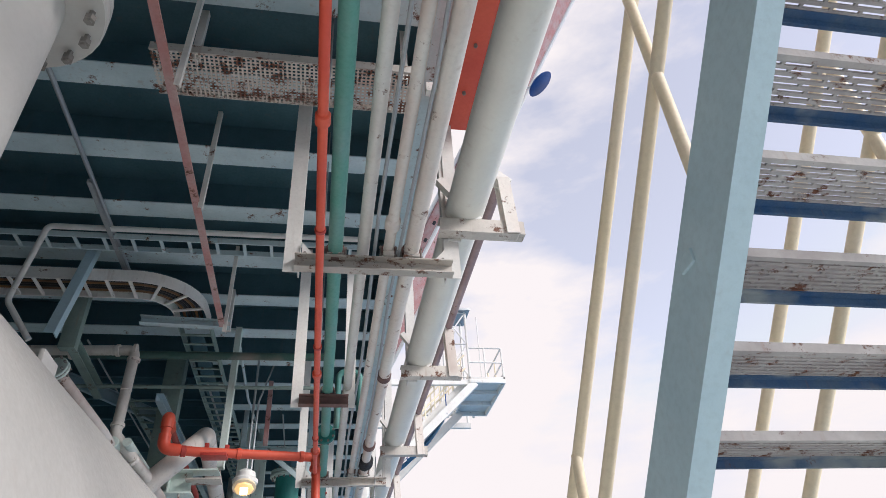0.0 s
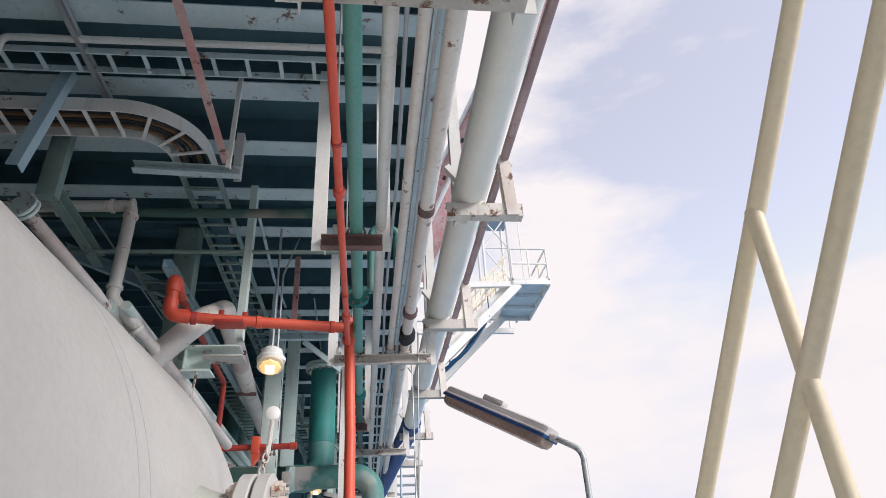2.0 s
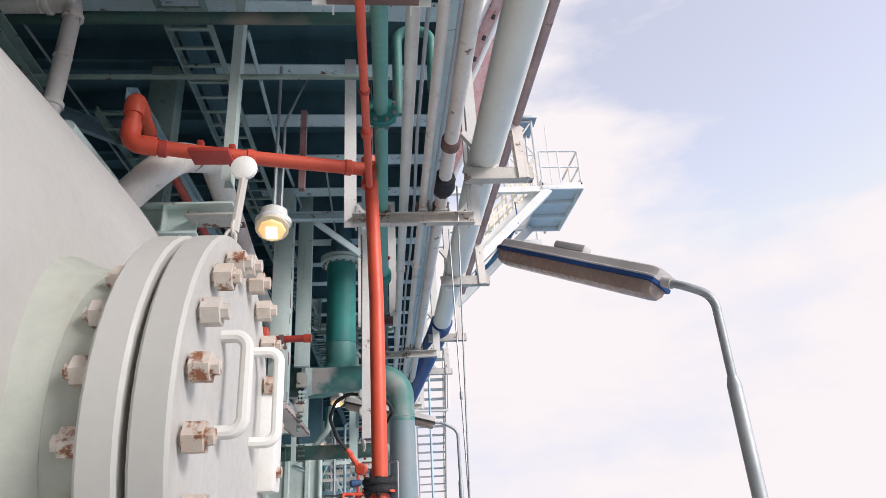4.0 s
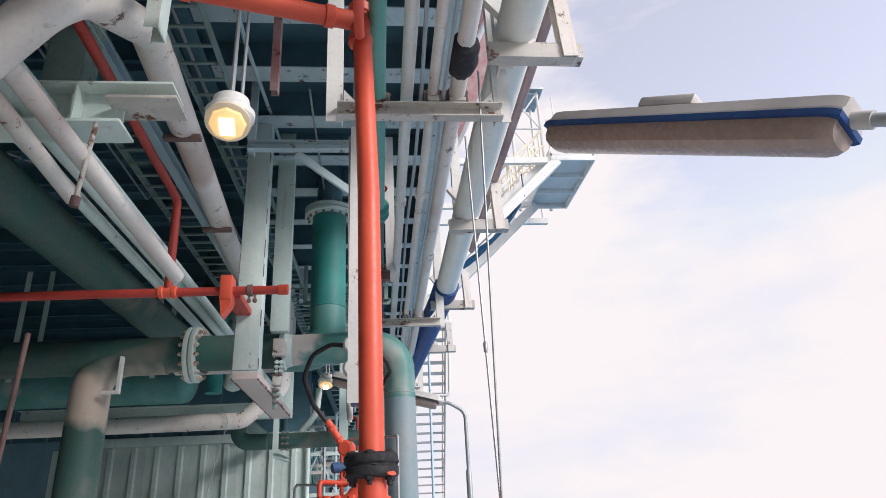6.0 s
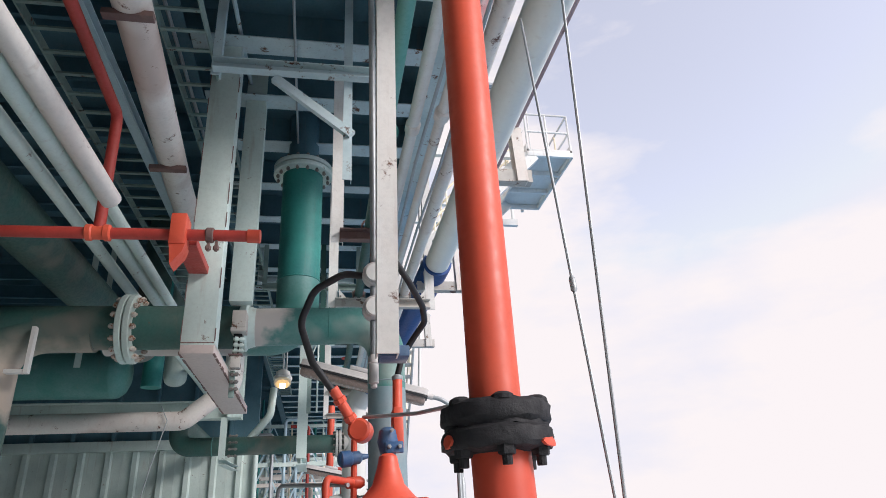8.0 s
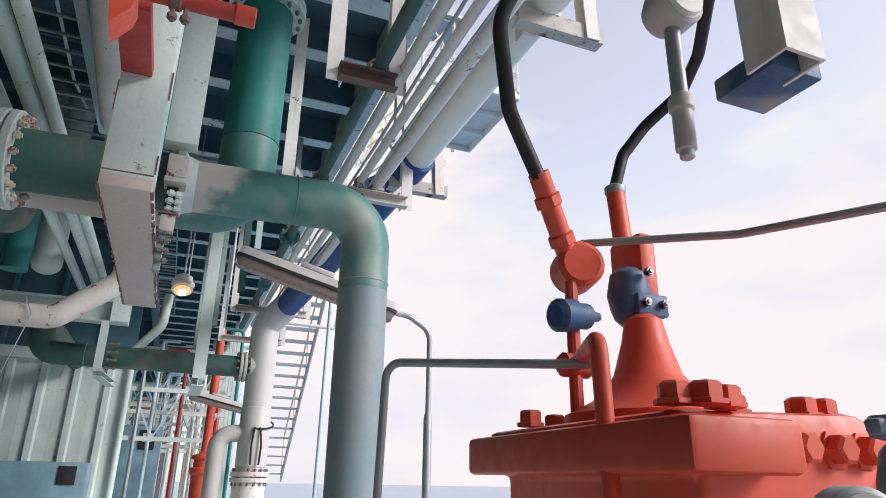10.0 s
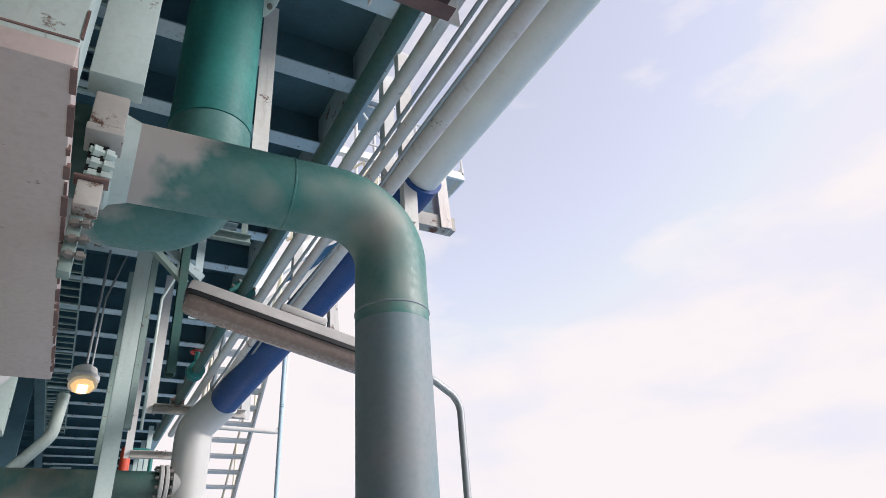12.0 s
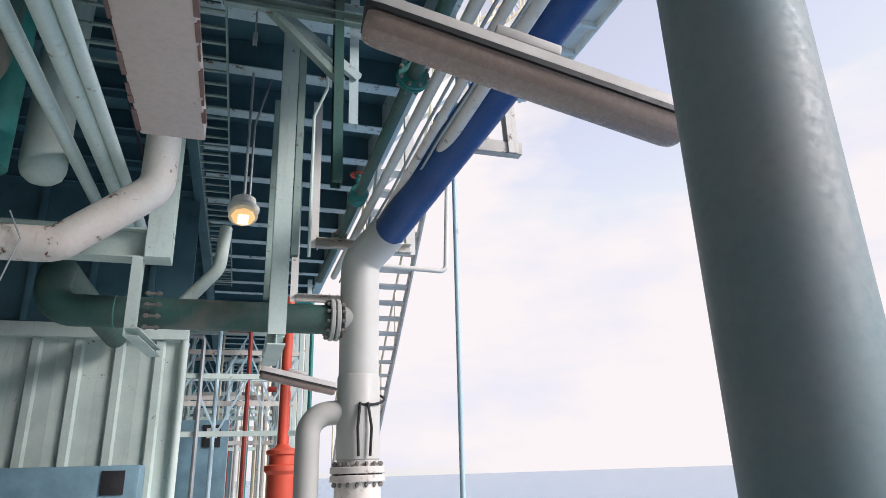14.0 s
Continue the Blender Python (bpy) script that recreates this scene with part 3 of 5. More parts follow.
for y, z0, z1, o in ((4.48, 1.88, 1.70, 0.06), (4.80, 1.93, 1.72, 0.07)):
    part("handle", tube(B(), [(-0.31, y, z0), (-0.31 + o, y, z0), (-0.31 + o, y, z1), (-0.31, y, z1)], 0.013, 10, 0.025), WHITE, t)
part("hinge_block", box(B(), -0.32, -0.26, 4.92, 5.02, 1.62, 1.86, 0.008), WHITE, t)
part("neck_fillet", lathe(B(), (-0.72, 4.6, 1.73), (1, 0, 0), [(0.42, 0), (0.40, 0.05), (0.355, 0.10), (0.325, 0.16), (0.311, 0.21)], 48), PALE_CREAM, t)

# hung post and foot beam that carry the teal line
t = thing("pipe_support_post", (-1.2, 11.0, BEAM_Z), "pale green box post hung from the deck", "pipe support")
part("post", box(B(), -1.33, -1.10, 10.80, 10.98, 2.90, BEAM_Z + 0.02, 0.006), PALE, t)
part("web", box(B(), -1.23, -1.20, 10.98, 13.2, 2.96, 3.10, 0.0), PALE, t)
part("foot_beam", box(B(), -1.33, -1.10, 10.802, 13.2, 2.84, 2.92, 0.006), WORN_PINK, t, "pinkish worn foot beam")
rng = random.Random(5)
for x in (-1.331, -1.099):
    y = 10.81
    while y < 13.1:
        h = rng.uniform(0.02, 0.16)
        w = rng.uniform(0.003, 0.009)
        part("rusty_edge", box(B(), x - w, x + w, y, y + h, 2.837, 2.841 + rng.uniform(0.002, 0.02)), RUST, t)
        y += h + rng.uniform(0.005, 0.06)
for x in (-1.331, -1.099):
    z = 2.93
    while z < 5.3:
        h = rng.uniform(0.03, 0.22)
        part("rusty_edge", box(B(), x - 0.003, x + 0.003, 10.797, 10.797 + rng.uniform(0.004, 0.010), z, z + h), RUST, t)
        z += h + rng.uniform(0.02, 0.35)
part("rusty_edge", box(B(), -1.328, -1.102, 10.797, 10.803, 2.916, 2.922), RUST, t)

# teal line with elbow
t = thing("teal_line", (-1.0, 11.8, 3.35), "weathered teal pipe turning down through a long elbow", "pipe")
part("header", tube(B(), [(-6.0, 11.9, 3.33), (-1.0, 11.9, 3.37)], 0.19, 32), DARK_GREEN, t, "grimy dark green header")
part("elbow", tube(B(), [(-1.0, 11.9, 3.37), (0.226, 11.9, 3.40), (0.226, 11.9, 2.80)], 0.168, 44, 0.53, 18), TEAL_PRIMED, t, "teal elbow with a pale primer patch")
part("drop", tube(B(), [(0.226, 11.9, 2.86), (0.226, 11.9, 0.0)], 0.1675, 44), GREY_GREEN, t, "grey-green weathered drop")
for c, d in (((-0.30, 11.9, 3.388), (1, 0, 0)), ((0.226, 11.9, 2.85), (0, 0, 1))):
    part("weld_bead", lathe(B(), Vector(c), d, [(0.166, 0), (0.1715, 0.004), (0.1715, 0.01), (0.166, 0.014)], 44), TEAL if c[2] > 3 else GREY_GREEN, t)
flange_pair(t, (-1.98, 11.9, 3.35), (1, 0, 0), 0.30, 0.05, 16, PALE, 0.024, 36, NUT)
part("hub", lathe(B(), (-1.07, 11.9, 3.37), (1, 0, 0), [(0.19, 0), (0.215, 0.01), (0.215, 0.06), (0.19, 0.075), (0.169, 0.14)], 36), PALE, t, "pale hub band")

t = thing("green_riser", (-0.61, 12.1, 3.4), "green painted vertical pipe turning inboard through an elbow", "pipe")
part("riser", tube(B(), [(-0.6, 12.36, 5.2), (-0.6, 12.36, 3.98)], 0.21, 40), GREEN, t)
part("elbow", tube(B(), [(-0.6, 12.36, 3.985), (-0.6, 12.36, 3.45), (-1.2, 12.36, 3.45), (-2.3, 12.36, 3.45)], 0.2105, 40, 0.52, 18), RISER_PRIMED, t, "teal elbow with pale primer")
part("weld_bead", lathe(B(), (-0.6, 12.36, 3.98), (0, 0, 1), [(0.21, 0), (0.216, 0.004), (0.216, 0.01), (0.21, 0.014)], 40), GREEN, t)
flange_pair(t, (-0.6, 12.36, 5.25), (0, 0, 1), 0.31, 0.05, 16, PALE, 0.018, 36)
part("top_neck", tube(B(), [(-0.6, 12.36, 5.3), (-0.6, 12.36, 5.94)], 0.16, 28), PLATE, t, "dark painted neck")

# second red line with its clamp
t = thing("red_line", (-1.2, 10.2, 3.48), "red painted pipe clamped to the support post", "pipe")
part("pipe_run", tube(B(), [(-6, 10.2, 3.44), (-0.78, 10.2, 3.48)], 0.038, 16), RED_OLD, t)
part("cap", disc(B(), (-0.86, 10.2, 3.48), (1, 0, 0), 0.046, 0.09, 18), RED, t)
part("tee", lathe(B(), (-1.86, 10.2, 3.475), (1, 0, 0), [(0.04, 0), (0.055, 0.01), (0.055, 0.04), (0.046, 0.05), (0.046, 0.11), (0.055, 0.12), (0.055, 0.15), (0.04, 0.16)], 18), RED, t)
part("branch", tube(B(), [(-1.78, 10.2, 3.5), (-1.74, 10.05, 4.28), (-1.66, 7.4, 4.28)], 0.036, 14, 0.08), RED_OLD, t)
part("clamp", box(B(), -1.335, -1.235, 10.12, 10.28, 3.38, 3.60, 0.01), RED, t)
part("clamp_tail", section(B(), (-1.33, 10.13, 0), (-1.33, 10.27, 0), [(0.0, 3.38), (0.10, 3.39), (0.085, 3.33), (0.02, 3.24)]), RED, t)
part("clamp_arm", box(B(), -1.33, -1.19, 10.28, 10.80, 3.44, 3.50, 0.005), RED_OLD, t)
for x in (-1.10, -1.05):
    share("bolt", bolt_mesh(0.02, 0.13, RUST), pose(x, 10.2, 3.43), t)
part("coupling", disc(B(), (-1.12, 10.2, 3.478), (1, 0, 0), 0.052, 0.05, 16), RUST, t, "rusty dark coupling")

# lamps
def strip_light(tip, end, pole_x, pole_y, label, seal=None, up=(0, 0, 1)):
    """Outdoor strip light on a curved pole arm: housing, diffuser, gear box."""
    tip, end = Vector(tip), Vector(end)
    t = thing("pole_light", (pole_x, pole_y, 0), label, "lamp", "pole lights")
    d, s, u = frame_of(end - tip, up)
    ends = [(0.0, 0.74), (0.015, 0.92), (0.04, 1.0), (0.96, 1.0), (0.985, 0.92), (1.0, 0.74)]

    def tray(prof, lift, inset, squeeze):
        """A long profile whose ends draw in, like a pressed tray."""
        bm, rings = B(), []
        a, b = tip + d * inset, end - d * inset
        for f, w in ends:
            c = a.lerp(b, f) + u * lift
            k = 1 - (1 - w) * squeeze
            rings.append([bm.verts.new(c + s * p * k + u * q * k) for p, q in prof])
        for r0, r1 in zip(rings, rings[1:]):
            for i in range(len(prof)):
                j = (i + 1) % len(prof)
                bm.faces.new((r0[i], r0[j], r1[j], r1[i]))
        bm.faces.new(rings[0][::-1])
        bm.faces.new(rings[-1])
        bmesh.ops.recalc_face_normals(bm, faces=bm.faces[:])
        return bm

    part("housing", tray([(-0.088, 0.0), (-0.088, -0.012), (0.088, -0.012), (0.088, 0.0), (0.078, 0.006), (0.07, 0.052), (0.056, 0.062), (-0.056, 0.062), (-0.07, 0.052), (-0.078, 0.006)], 0.0, 0.0, 0.5), HOUSING, t)
    part("gasket", tray(p_bar(0.19, 0.024), -0.0245, -0.004, 0.5), seal or CABLE, t, "dark gasket strip")
    part("diffuser", tray([(-0.082, 0), (-0.076, -0.04), (-0.055, -0.066), (-0.02, -0.076), (0.02, -0.076), (0.055, -0.066), (0.076, -0.04), (0.082, 0)], -0.037, 0.012, 0.8), LENS, t, "cloudy brownish diffuser")
    mid = tip.lerp(end, 0.47)
    part("gear_box", box(B(), -0.036, 0.036, -0.135, 0.135, 0.0, 0.046, 0.01), HOUSING, t).matrix_basis = Matrix.Translation(mid + (u * 0.0625 + s * 0.028) - ORIGIN[t.name]) @ Matrix((( s.x, d.x, u.x, 0), (s.y, d.y, u.y, 0), (s.z, d.z, u.z, 0), (0, 0, 0, 1))) @ Matrix.Translation(ORIGIN[t.name])
    part("end_socket", tube(B(), [end - d * 0.02, end + d * 0.06], 0.03, 16), HOUSING, t)
    part("arm", tube(B(), [end - d * 0.01, end + d * 0.14, (pole_x, pole_y, end.z - 0.14), (pole_x, pole_y, 1.9)], 0.022, 16, 0.14), GALV, t)
    part("pole", tube(B(), [(pole_x, pole_y, 2.1), (pole_x, pole_y, 2.06), (pole_x, pole_y, 0.0)], lambda f: 0.025 if f < 0.3 else 0.034, 16), GALV, t)
    return t


# blue seal paints in the lens colour fringe against the bright sky
strip_light((0.89, 7.41, 3.30), (1.49, 6.365, 2.65), 1.66, 6.2, "grey outdoor strip light on a curved galvanised pole", BLUE, (0.40, -0.12, 0.90))
strip_light((-0.55, 12.82, 3.26), (0.72, 12.7, 2.9), 1.03, 12.7, "grey outdoor strip light with a brown diffuser on a galvanised pole")
strip_light((-0.62, 20.0, 2.97), (0.42, 20.0, 2.74), 0.75, 20.0, "grey outdoor strip light on a pole beside the white riser")


def well_lamp(x, y, z, top):
    t = thing("hanging_lamp", (x, y, top), "lit well-glass lamp with a white canopy hung from the deck", "lamp", "hanging lamps")
    part("canopy", lathe(B(), (x, y, z + 0.09), (0, 0, 1), [(0.13, 0), (0.15, 0.02), (0.15, 0.06), (0.12, 0.09), (0.11, 0.15), (0.06, 0.18), (0.03, 0.19)], 28), WHITE, t)
    tilt = Vector((0.04, -0.42, -0.9)).normalized()
    head = Vector((x, y - 0.03, z + 0.085))
    part("guard_dish", lathe(B(), head, tilt, [(0.09, 0), (0.125, 0.01), (0.138, 0.03), (0.138, 0.045), (0.12, 0.055)], 20), LAMP_GUARD, t, "eight-sided glass guard lit from within")
    part("glass", lathe(B(), head + tilt * 0.055, tilt, [(0.112, 0), (0.108, 0.02), (0.085, 0.035), (0.06, 0.04)], 8), BULB, t, "glowing warm lamp glass")
    part("lamp_core", section(B(), head + tilt * 0.090, head + tilt * 0.100, p_bar(0.085, 0.115)), BULB_CORE, t, "bright lamp core")
    part("guard_ring", lathe(B(), (x, y, z + 0.06), (0, 0, 1), [(0.115, 0), (0.125, 0.01), (0.125, 0.03), (0.115, 0.04)], 24), WHITE, t)
    part("hanger_rod", tube(B(), [(x, y, z + 0.27), (x, y, top)], 0.015, 8), GALV, t)
    return t


well_lamp(-0.90, 8.28, 3.83, BEAM_Z)
well_lamp(-0.97, 16.9, 3.92, BEAM_Z)

# stairs with grating treads and handrails, falling 45 degrees
def tread_mesh():
    """A slotted tread: flat bars, short staggered bridges between them and a pale rear rim."""
    bm = B()
    for k in range(9):
        y = -0.212 + 0.0235 * k
        box(bm, 0.0, 1.02, y, y + 0.0125, 0.0, 0.009)
        for j in range(10):
            x = 0.03 + 0.102 * j + 0.034 * (k % 3)
            if k < 8 and x < 1.0:
                box(bm, x, x + 0.011, y + 0.0125, y + 0.0235, 0.001, 0.009)
    box(bm, 0.0, 1.02, -0.232, -0.212, -0.012, 0.02)
    box(bm, 0.0, 0.006, -0.232, 0.0, -0.02, 0.034)
    box(bm, 1.014, 1.02, -0.232, 0.0, -0.02, 0.034)
    return finish(bm, "tread", TREAD)


t = thing("steel_stairs", (1.6, 4.2, 0.0), "blue-grey steel stairs with worn grating treads and yellow handrails", "stairs")
TM, NM = tread_mesh(), finish(box(box(B(), 0.0, 1.02, -0.012, 0.0, -0.03, 0.026), 0.0, 1.02, -0.04, -0.0125, -0.004, 0.008), "nosing", WORN_BLUE)
for x, sg in ((1.10, 1), (2.16, -1)):
    part("stringer", section(B(), (x, -2.6, 4.106 + 2.6), (x, 4.09, 0.016), [(sg * p, q) for p, q in p_channel(0.083, 0.242, 0.012)]), BLUE_STEEL, t)
    rx, top, mid = (1.24, 5.60, 5.09) if sg == 1 else (2.1, 5.35, 4.84)
    for s in (top, mid):
        part("handrail", tube(B(), [(rx + (0.055 if s == 5.60 else 0.0), -2.6, s + 2.6), (rx, 4.2, s - 4.2)], 0.029, 16), YELLOW, t)
    for y in (-1.5, 0.0, 1.52, 3.05, 4.2):
        part("baluster", tube(B(), [(rx, y, top - y), (rx, y, 4.19 - y)], 0.026, 14), YELLOW, t)
        part("post_foot", box(B(), min(rx, x) - 0.01, max(rx, x) + 0.01, y - 0.04, y + 0.04, 4.15 - y, 4.20 - y, 0.004), BLUE_STEEL, t)
for k in range(-11, 22):
    share("tread", TM, pose(1.12, 1.83 - 0.205 * k, 2.40 + 0.205 * k), t)
    share("nosing", NM, pose(1.12, 1.83 - 0.205 * k, 2.40 + 0.205 * k), t)

# second nozzle on the vessel top
t = thing("vessel_nozzle", (-1.14, 1.47, 2.6), "white bolted nozzle standing on the vessel", "nozzle")
part("neck", lathe(B(), (-1.14, 1.47, 2.55), (0, 0, 1), [(0.2, 0), (0.2, 1.05)], 32), WHITE_CLEAN, t)
flange_pair(t, (-1.14, 1.47, 3.66), (0, 0, 1), 0.33, 0.05, 16, WHITE_CLEAN, 0.02, 40, BOLT, 0.012, 0.08)

# red panel on the outer side of the deck edge
t = thing("guard_board", (1.1, 3.4, 5.25), "red painted panel bolted along the deck edge", "panel")
part("panel", box(B(), 0.80, 1.14, -5.0, 3.5, 5.26, 5.30, 0.004), RED, t)
for k in range(12):
    share("bolt", bolt_mesh(0.014, 0.05, BOLT), pose(0.9, -1.5 + 0.42 * k, 5.255), t)
for y in (-3.0, 0.0, 3.2):
    part("bearer", box(B(), 0.63, 0.86, y - 0.03, y + 0.03, 5.305, 5.40, 0.003), WHITE, t)

# perforated tray under the beams
t = thing("perforated_tray", (-0.4, 3.15, 5.22), "rusty white perforated cable tray crossing under the beams", "cable tray")
bm = B()
for k in range(58):
    x = -1.24 + 0.03 * k
    box(bm, x, x + 0.014, 2.95, 3.32, 5.2, 5.204)
for k in range(13):
    y = 2.95 + 0.0296 * k
    box(bm, -1.25, 0.50, y, y + 0.013, 5.2045, 5.208)
part("mesh_plate", bm, PERFORATED, t, "rust-spotted perforated plate")
for y in (2.94, 3.32):
    part("side_rail", box(B(), -1.25, 0.5, y, y + 0.006, 5.2, 5.27), WHITE_RUSTY, t)
for x in (-0.95, 0.47):
    part("hanger", section(B(), (x, 3.0, 5.2), (x, 3.0, 5.75), p_angle(0.05, 0.05, 0.006), (0, 1, 0)), WHITE, t)

# faded red line inboard with its hangers
t = thing("faded_red_pipe", (-1.0, 5.8, 4.7), "thin faded red and white pipe hung under the beams", "pipe")
part("pipe_run", section(B(), (-0.96, -6, 4.56), (-1.05, 5.86, 4.74), p_angle(0.055, 0.06, 0.012)), PINK, t)
for y in (0.4, 2.75, 3.9, 5.8):
    part("hanger", section(B(), (-0.94 - 0.012 * (y - 3), y, 4.66), (-0.93 - 0.012 * (y - 3), y, BEAM_Z + 0.1), p_angle(0.035, 0.035, 0.006), (0, 1, 0)), WHITE, t)
pipe("conduit", [(-2.08, -4, 5.5), (-2.08, 6.23, 5.5)], 0.02, GALV, "thin grey conduit under the deck beams", seg=10)
solo("strut_channel", section(B(), (-2.1, 4.6, 5.44), (-2.1, 6.3, 5.44), p_channel(0.04, 0.04, 0.004)), GALV, "grey strut channel under the beams", "channel")


# cable ladders
def ladder_run(name, path, w, label, step=0.22, rail=0.09, mat=WHITE, cables=True):
    """A cable ladder along a level path of points."""
    t = thing(name, path[0], label, "cable tray", "cable ladders")
    pts = [Vector(p) for p in path]
    left, right = [], []
    for i, p in enumerate(pts):
        d = (pts[min(i + 1, len(pts) - 1)] - pts[max(i - 1, 0)]).normalized()
        s = Vector((d.y, -d.x, 0))
        left.append(p - s * w / 2)
        right.append(p + s * w / 2)
    for side in (left, right):
        bm = B()
        ring = None
        for i, p in enumerate(side):
            d = (side[min(i + 1, len(side) - 1)] - side[max(i - 1, 0)]).normalized()
            s = Vector((d.y, -d.x, 0)) * 0.006
            now = [bm.verts.new(q) for q in (p - s, p + s, p + s + Vector((0, 0, rail)), p - s + Vector((0, 0, rail)))]
            if ring:
                for k in range(4):
                    bm.faces.new((ring[k], ring[(k + 1) % 4], now[(k + 1) % 4], now[k]))
            ring = now
        bmesh.ops.recalc_face_normals(bm, faces=bm.faces[:])
        part("side_rail", bm, mat, t)
    acc = 0.0
    for i in range(len(pts) - 1):
        seg = (pts[i + 1] - pts[i]).length
        while acc < seg:
            a, b = left[i].lerp(left[i + 1], acc / seg), right[i].lerp(right[i + 1], acc / seg)
            part("rung", section(B(), a + Vector((0, 0, 0.012)), b + Vector((0, 0, 0.012)), p_bar(0.03, 0.018)), mat, t)
            acc += step
        acc -= seg
    if cables:
        for o, m in ((-0.22, ORANGE_CABLE), (-0.08, CABLE), (0.05, CABLE), (0.17, ORANGE_CABLE), (0.3, CABLE)):
            part("cable", tube(B(), [l.lerp(r, 0.5 + o) + Vector((0, 0, 0.04)) for l, r in zip(left, right)], 0.016, 8), m, t)
    return t


arc = [(-4.6, 5.98, 5.2), (-3.0, 5.98, 5.2), (-1.95, 5.98, 5.2)] + [(-1.95 + 0.475 * math.sin(a), 6.455 - 0.475 * math.cos(a), 5.2) for a in [k * math.pi / 20 for k in range(1, 10)]] + [(-1.475, 6.455, 5.2), (-1.474, 6.70, 5.2)]
ladder_run("cable_ladder", arc, 0.33, "white cable ladder bending under the deck, holding orange cables", 0.22, 0.13)
ladder_run("cable_ladder", [(-1.474, 6.71, 5.2), (-1.47, 9.0, 5.2), (-1.38, 15.0, 5.2), (-1.3, 24.0, 5.2)], 0.33, "cable ladder running along under the deck, darkened for the shade", 0.22, 0.11, DIM_PALE, False)
ladder_run("cable_ladder", [(-4.5, 5.52, 5.42), (0.3, 5.50, 5.42)], 0.2, "narrow white cable ladder crossing under the deck", 0.26, 0.06, BEAM, False)
ladder_run("cable_ladder", [(-2.15, 8.0, 4.85), (-2.1, 16.0, 4.85)], 0.42, "dark cable ladder above the inboard pipes", 0.24, 0.09, DIM_PALE, False)
solo("tray_support", section(B(), (-1.98, 6.52, 5.14), (-1.06, 6.58, 5.14), p_channel(0.08, 0.09)), BEAM, "pale channel under the cable ladder bend", "support")
solo("tray_hanger", section(B(), (-1.06, 6.58, 5.10), (-1.06, 6.58, BEAM_Z + 0.02), p_channel(0.07, 0.09), (0, 1, 0)), WHITE, "white post holding the cable ladder", "support")
pipe("drop_pipe", [(0.25, 5.28, 5.46), (-2.62, 5.31, 5.46), (-2.95, 5.75, 4.9), (-2.7, 5.85, 4.55)], 0.028, WHITE, "thin white pipe bent down below the cable ladder", bend=0.08)
solo("drop_bracket", section(B(), (-2.40, 5.6, 4.5), (-2.30, 5.75, BEAM_Z), p_angle(0.09, 0.09, 0.01), (0, 1, 0)), BLUE_STEEL, "pale blue angle hung from the deck beams", "support")

# inboard pipework above the vessel
t = thing("hung_bracket", (-2.55, 6.38, BEAM_Z), "pale green hung bracket carrying white pipes", "pipe support")
part("post", box(B(), -2.64, -2.48, 6.32, 6.42, 4.72, BEAM_Z, 0.005), DIM_PALE, t)
part("arm", section(B(), (-2.57, 6.42, 4.79), (-2.62, 7.62, 4.79), p_channel(0.09, 0.13)), DIM_PALE, t)
pipe("white_pipe", [(-3.6, 6.95, 4.98), (-2.07, 6.88, 4.98), (-2.06, 6.84, 4.02), (-1.78, 7.25, 3.72), (-1.5, 9.5, 3.35)], 0.055, CREAM, "off-white pipe with screwed elbows above the vessel", bend=0.07, welds=(((-2.30, 6.89, 4.98), (1, 0, 0)), ((-2.062, 6.85, 4.5), (0, 0, 1))))
t = thing("vent_line", (-2.3, 5.75, 4.15), "off-white pipe with a small flange running along the vessel", "pipe")
part("pipe_run", tube(B(), [(-2.32, 5.7, 4.18), (-2.1, 6.6, 3.95), (-1.9, 8.6, 3.55)], 0.05, 16), CREAM, t)
flange_pair(t, (-2.32, 5.68, 4.185), (0.2, 0.95, -0.2), 0.11, 0.025, 8, PALE, 0.012, 24)
pipe("cross_pipe", [(-4.2, 7.45, 4.8), (0.1, 7.42, 4.8)], 0.022, DIM_PALE, "thin pale pipe crossing under the deck, darkened for the shade", seg=10)
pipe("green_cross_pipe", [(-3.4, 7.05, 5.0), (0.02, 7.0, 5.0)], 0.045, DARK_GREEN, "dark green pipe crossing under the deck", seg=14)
pipe("loop_pipe", [(0.14, 7.0, 4.15), (0.14, 6.85, 4.75), (0.38, 6.85, 4.75), (0.38, 6.9, 4.3)], 0.035, TEAL, "pale green pipe loop beside the rack", bend=0.08)
solo("hung_post", section(B(), (-1.05, 7.44, 3.86), (-1.05, 7.44, BEAM_Z), p_channel(0.07, 0.12), (0, 1, 0)), PALE, "pale hung post holding the red pipe", "support")
solo("hung_post", section(B(), (-0.74, 9.0, 4.66), (-0.74, 9.0, BEAM_Z), p_channel(0.06, 0.08), (0, 1, 0)), PINK, "pinkish hung post under the deck", "support")
solo("hung_column", box(B(), -2.08, -1.84, 8.3, 8.5, 4.05, BEAM_Z + 0.02, 0.005), DIM_PALE, "pale green column hung from the deck", "support")
t = thing("cream_line", (-1.4, 8.2, 4.4), "large off-white pipe with rust spots under the deck", "pipe")
part("pipe_run", tube(B(), [(-2.4, 7.6, 3.2), (-1.42, 7.25, 3.98), (-1.40, 8.1, 4.46), (-1.62, 11.4, 4.5), (-1.70, 13.6, 4.5), (-1.7, 13.7, 5.6)], 0.11, 24, 0.26), CREAM, t)
for y in (9.2, 10.9):
    part("saddle", box(B(), -1.62 - 0.07 * (y - 9.2), -1.34 - 0.07 * (y - 9.2), y - 0.03, y + 0.03, 4.36, 4.40, 0.003), RUST, t)
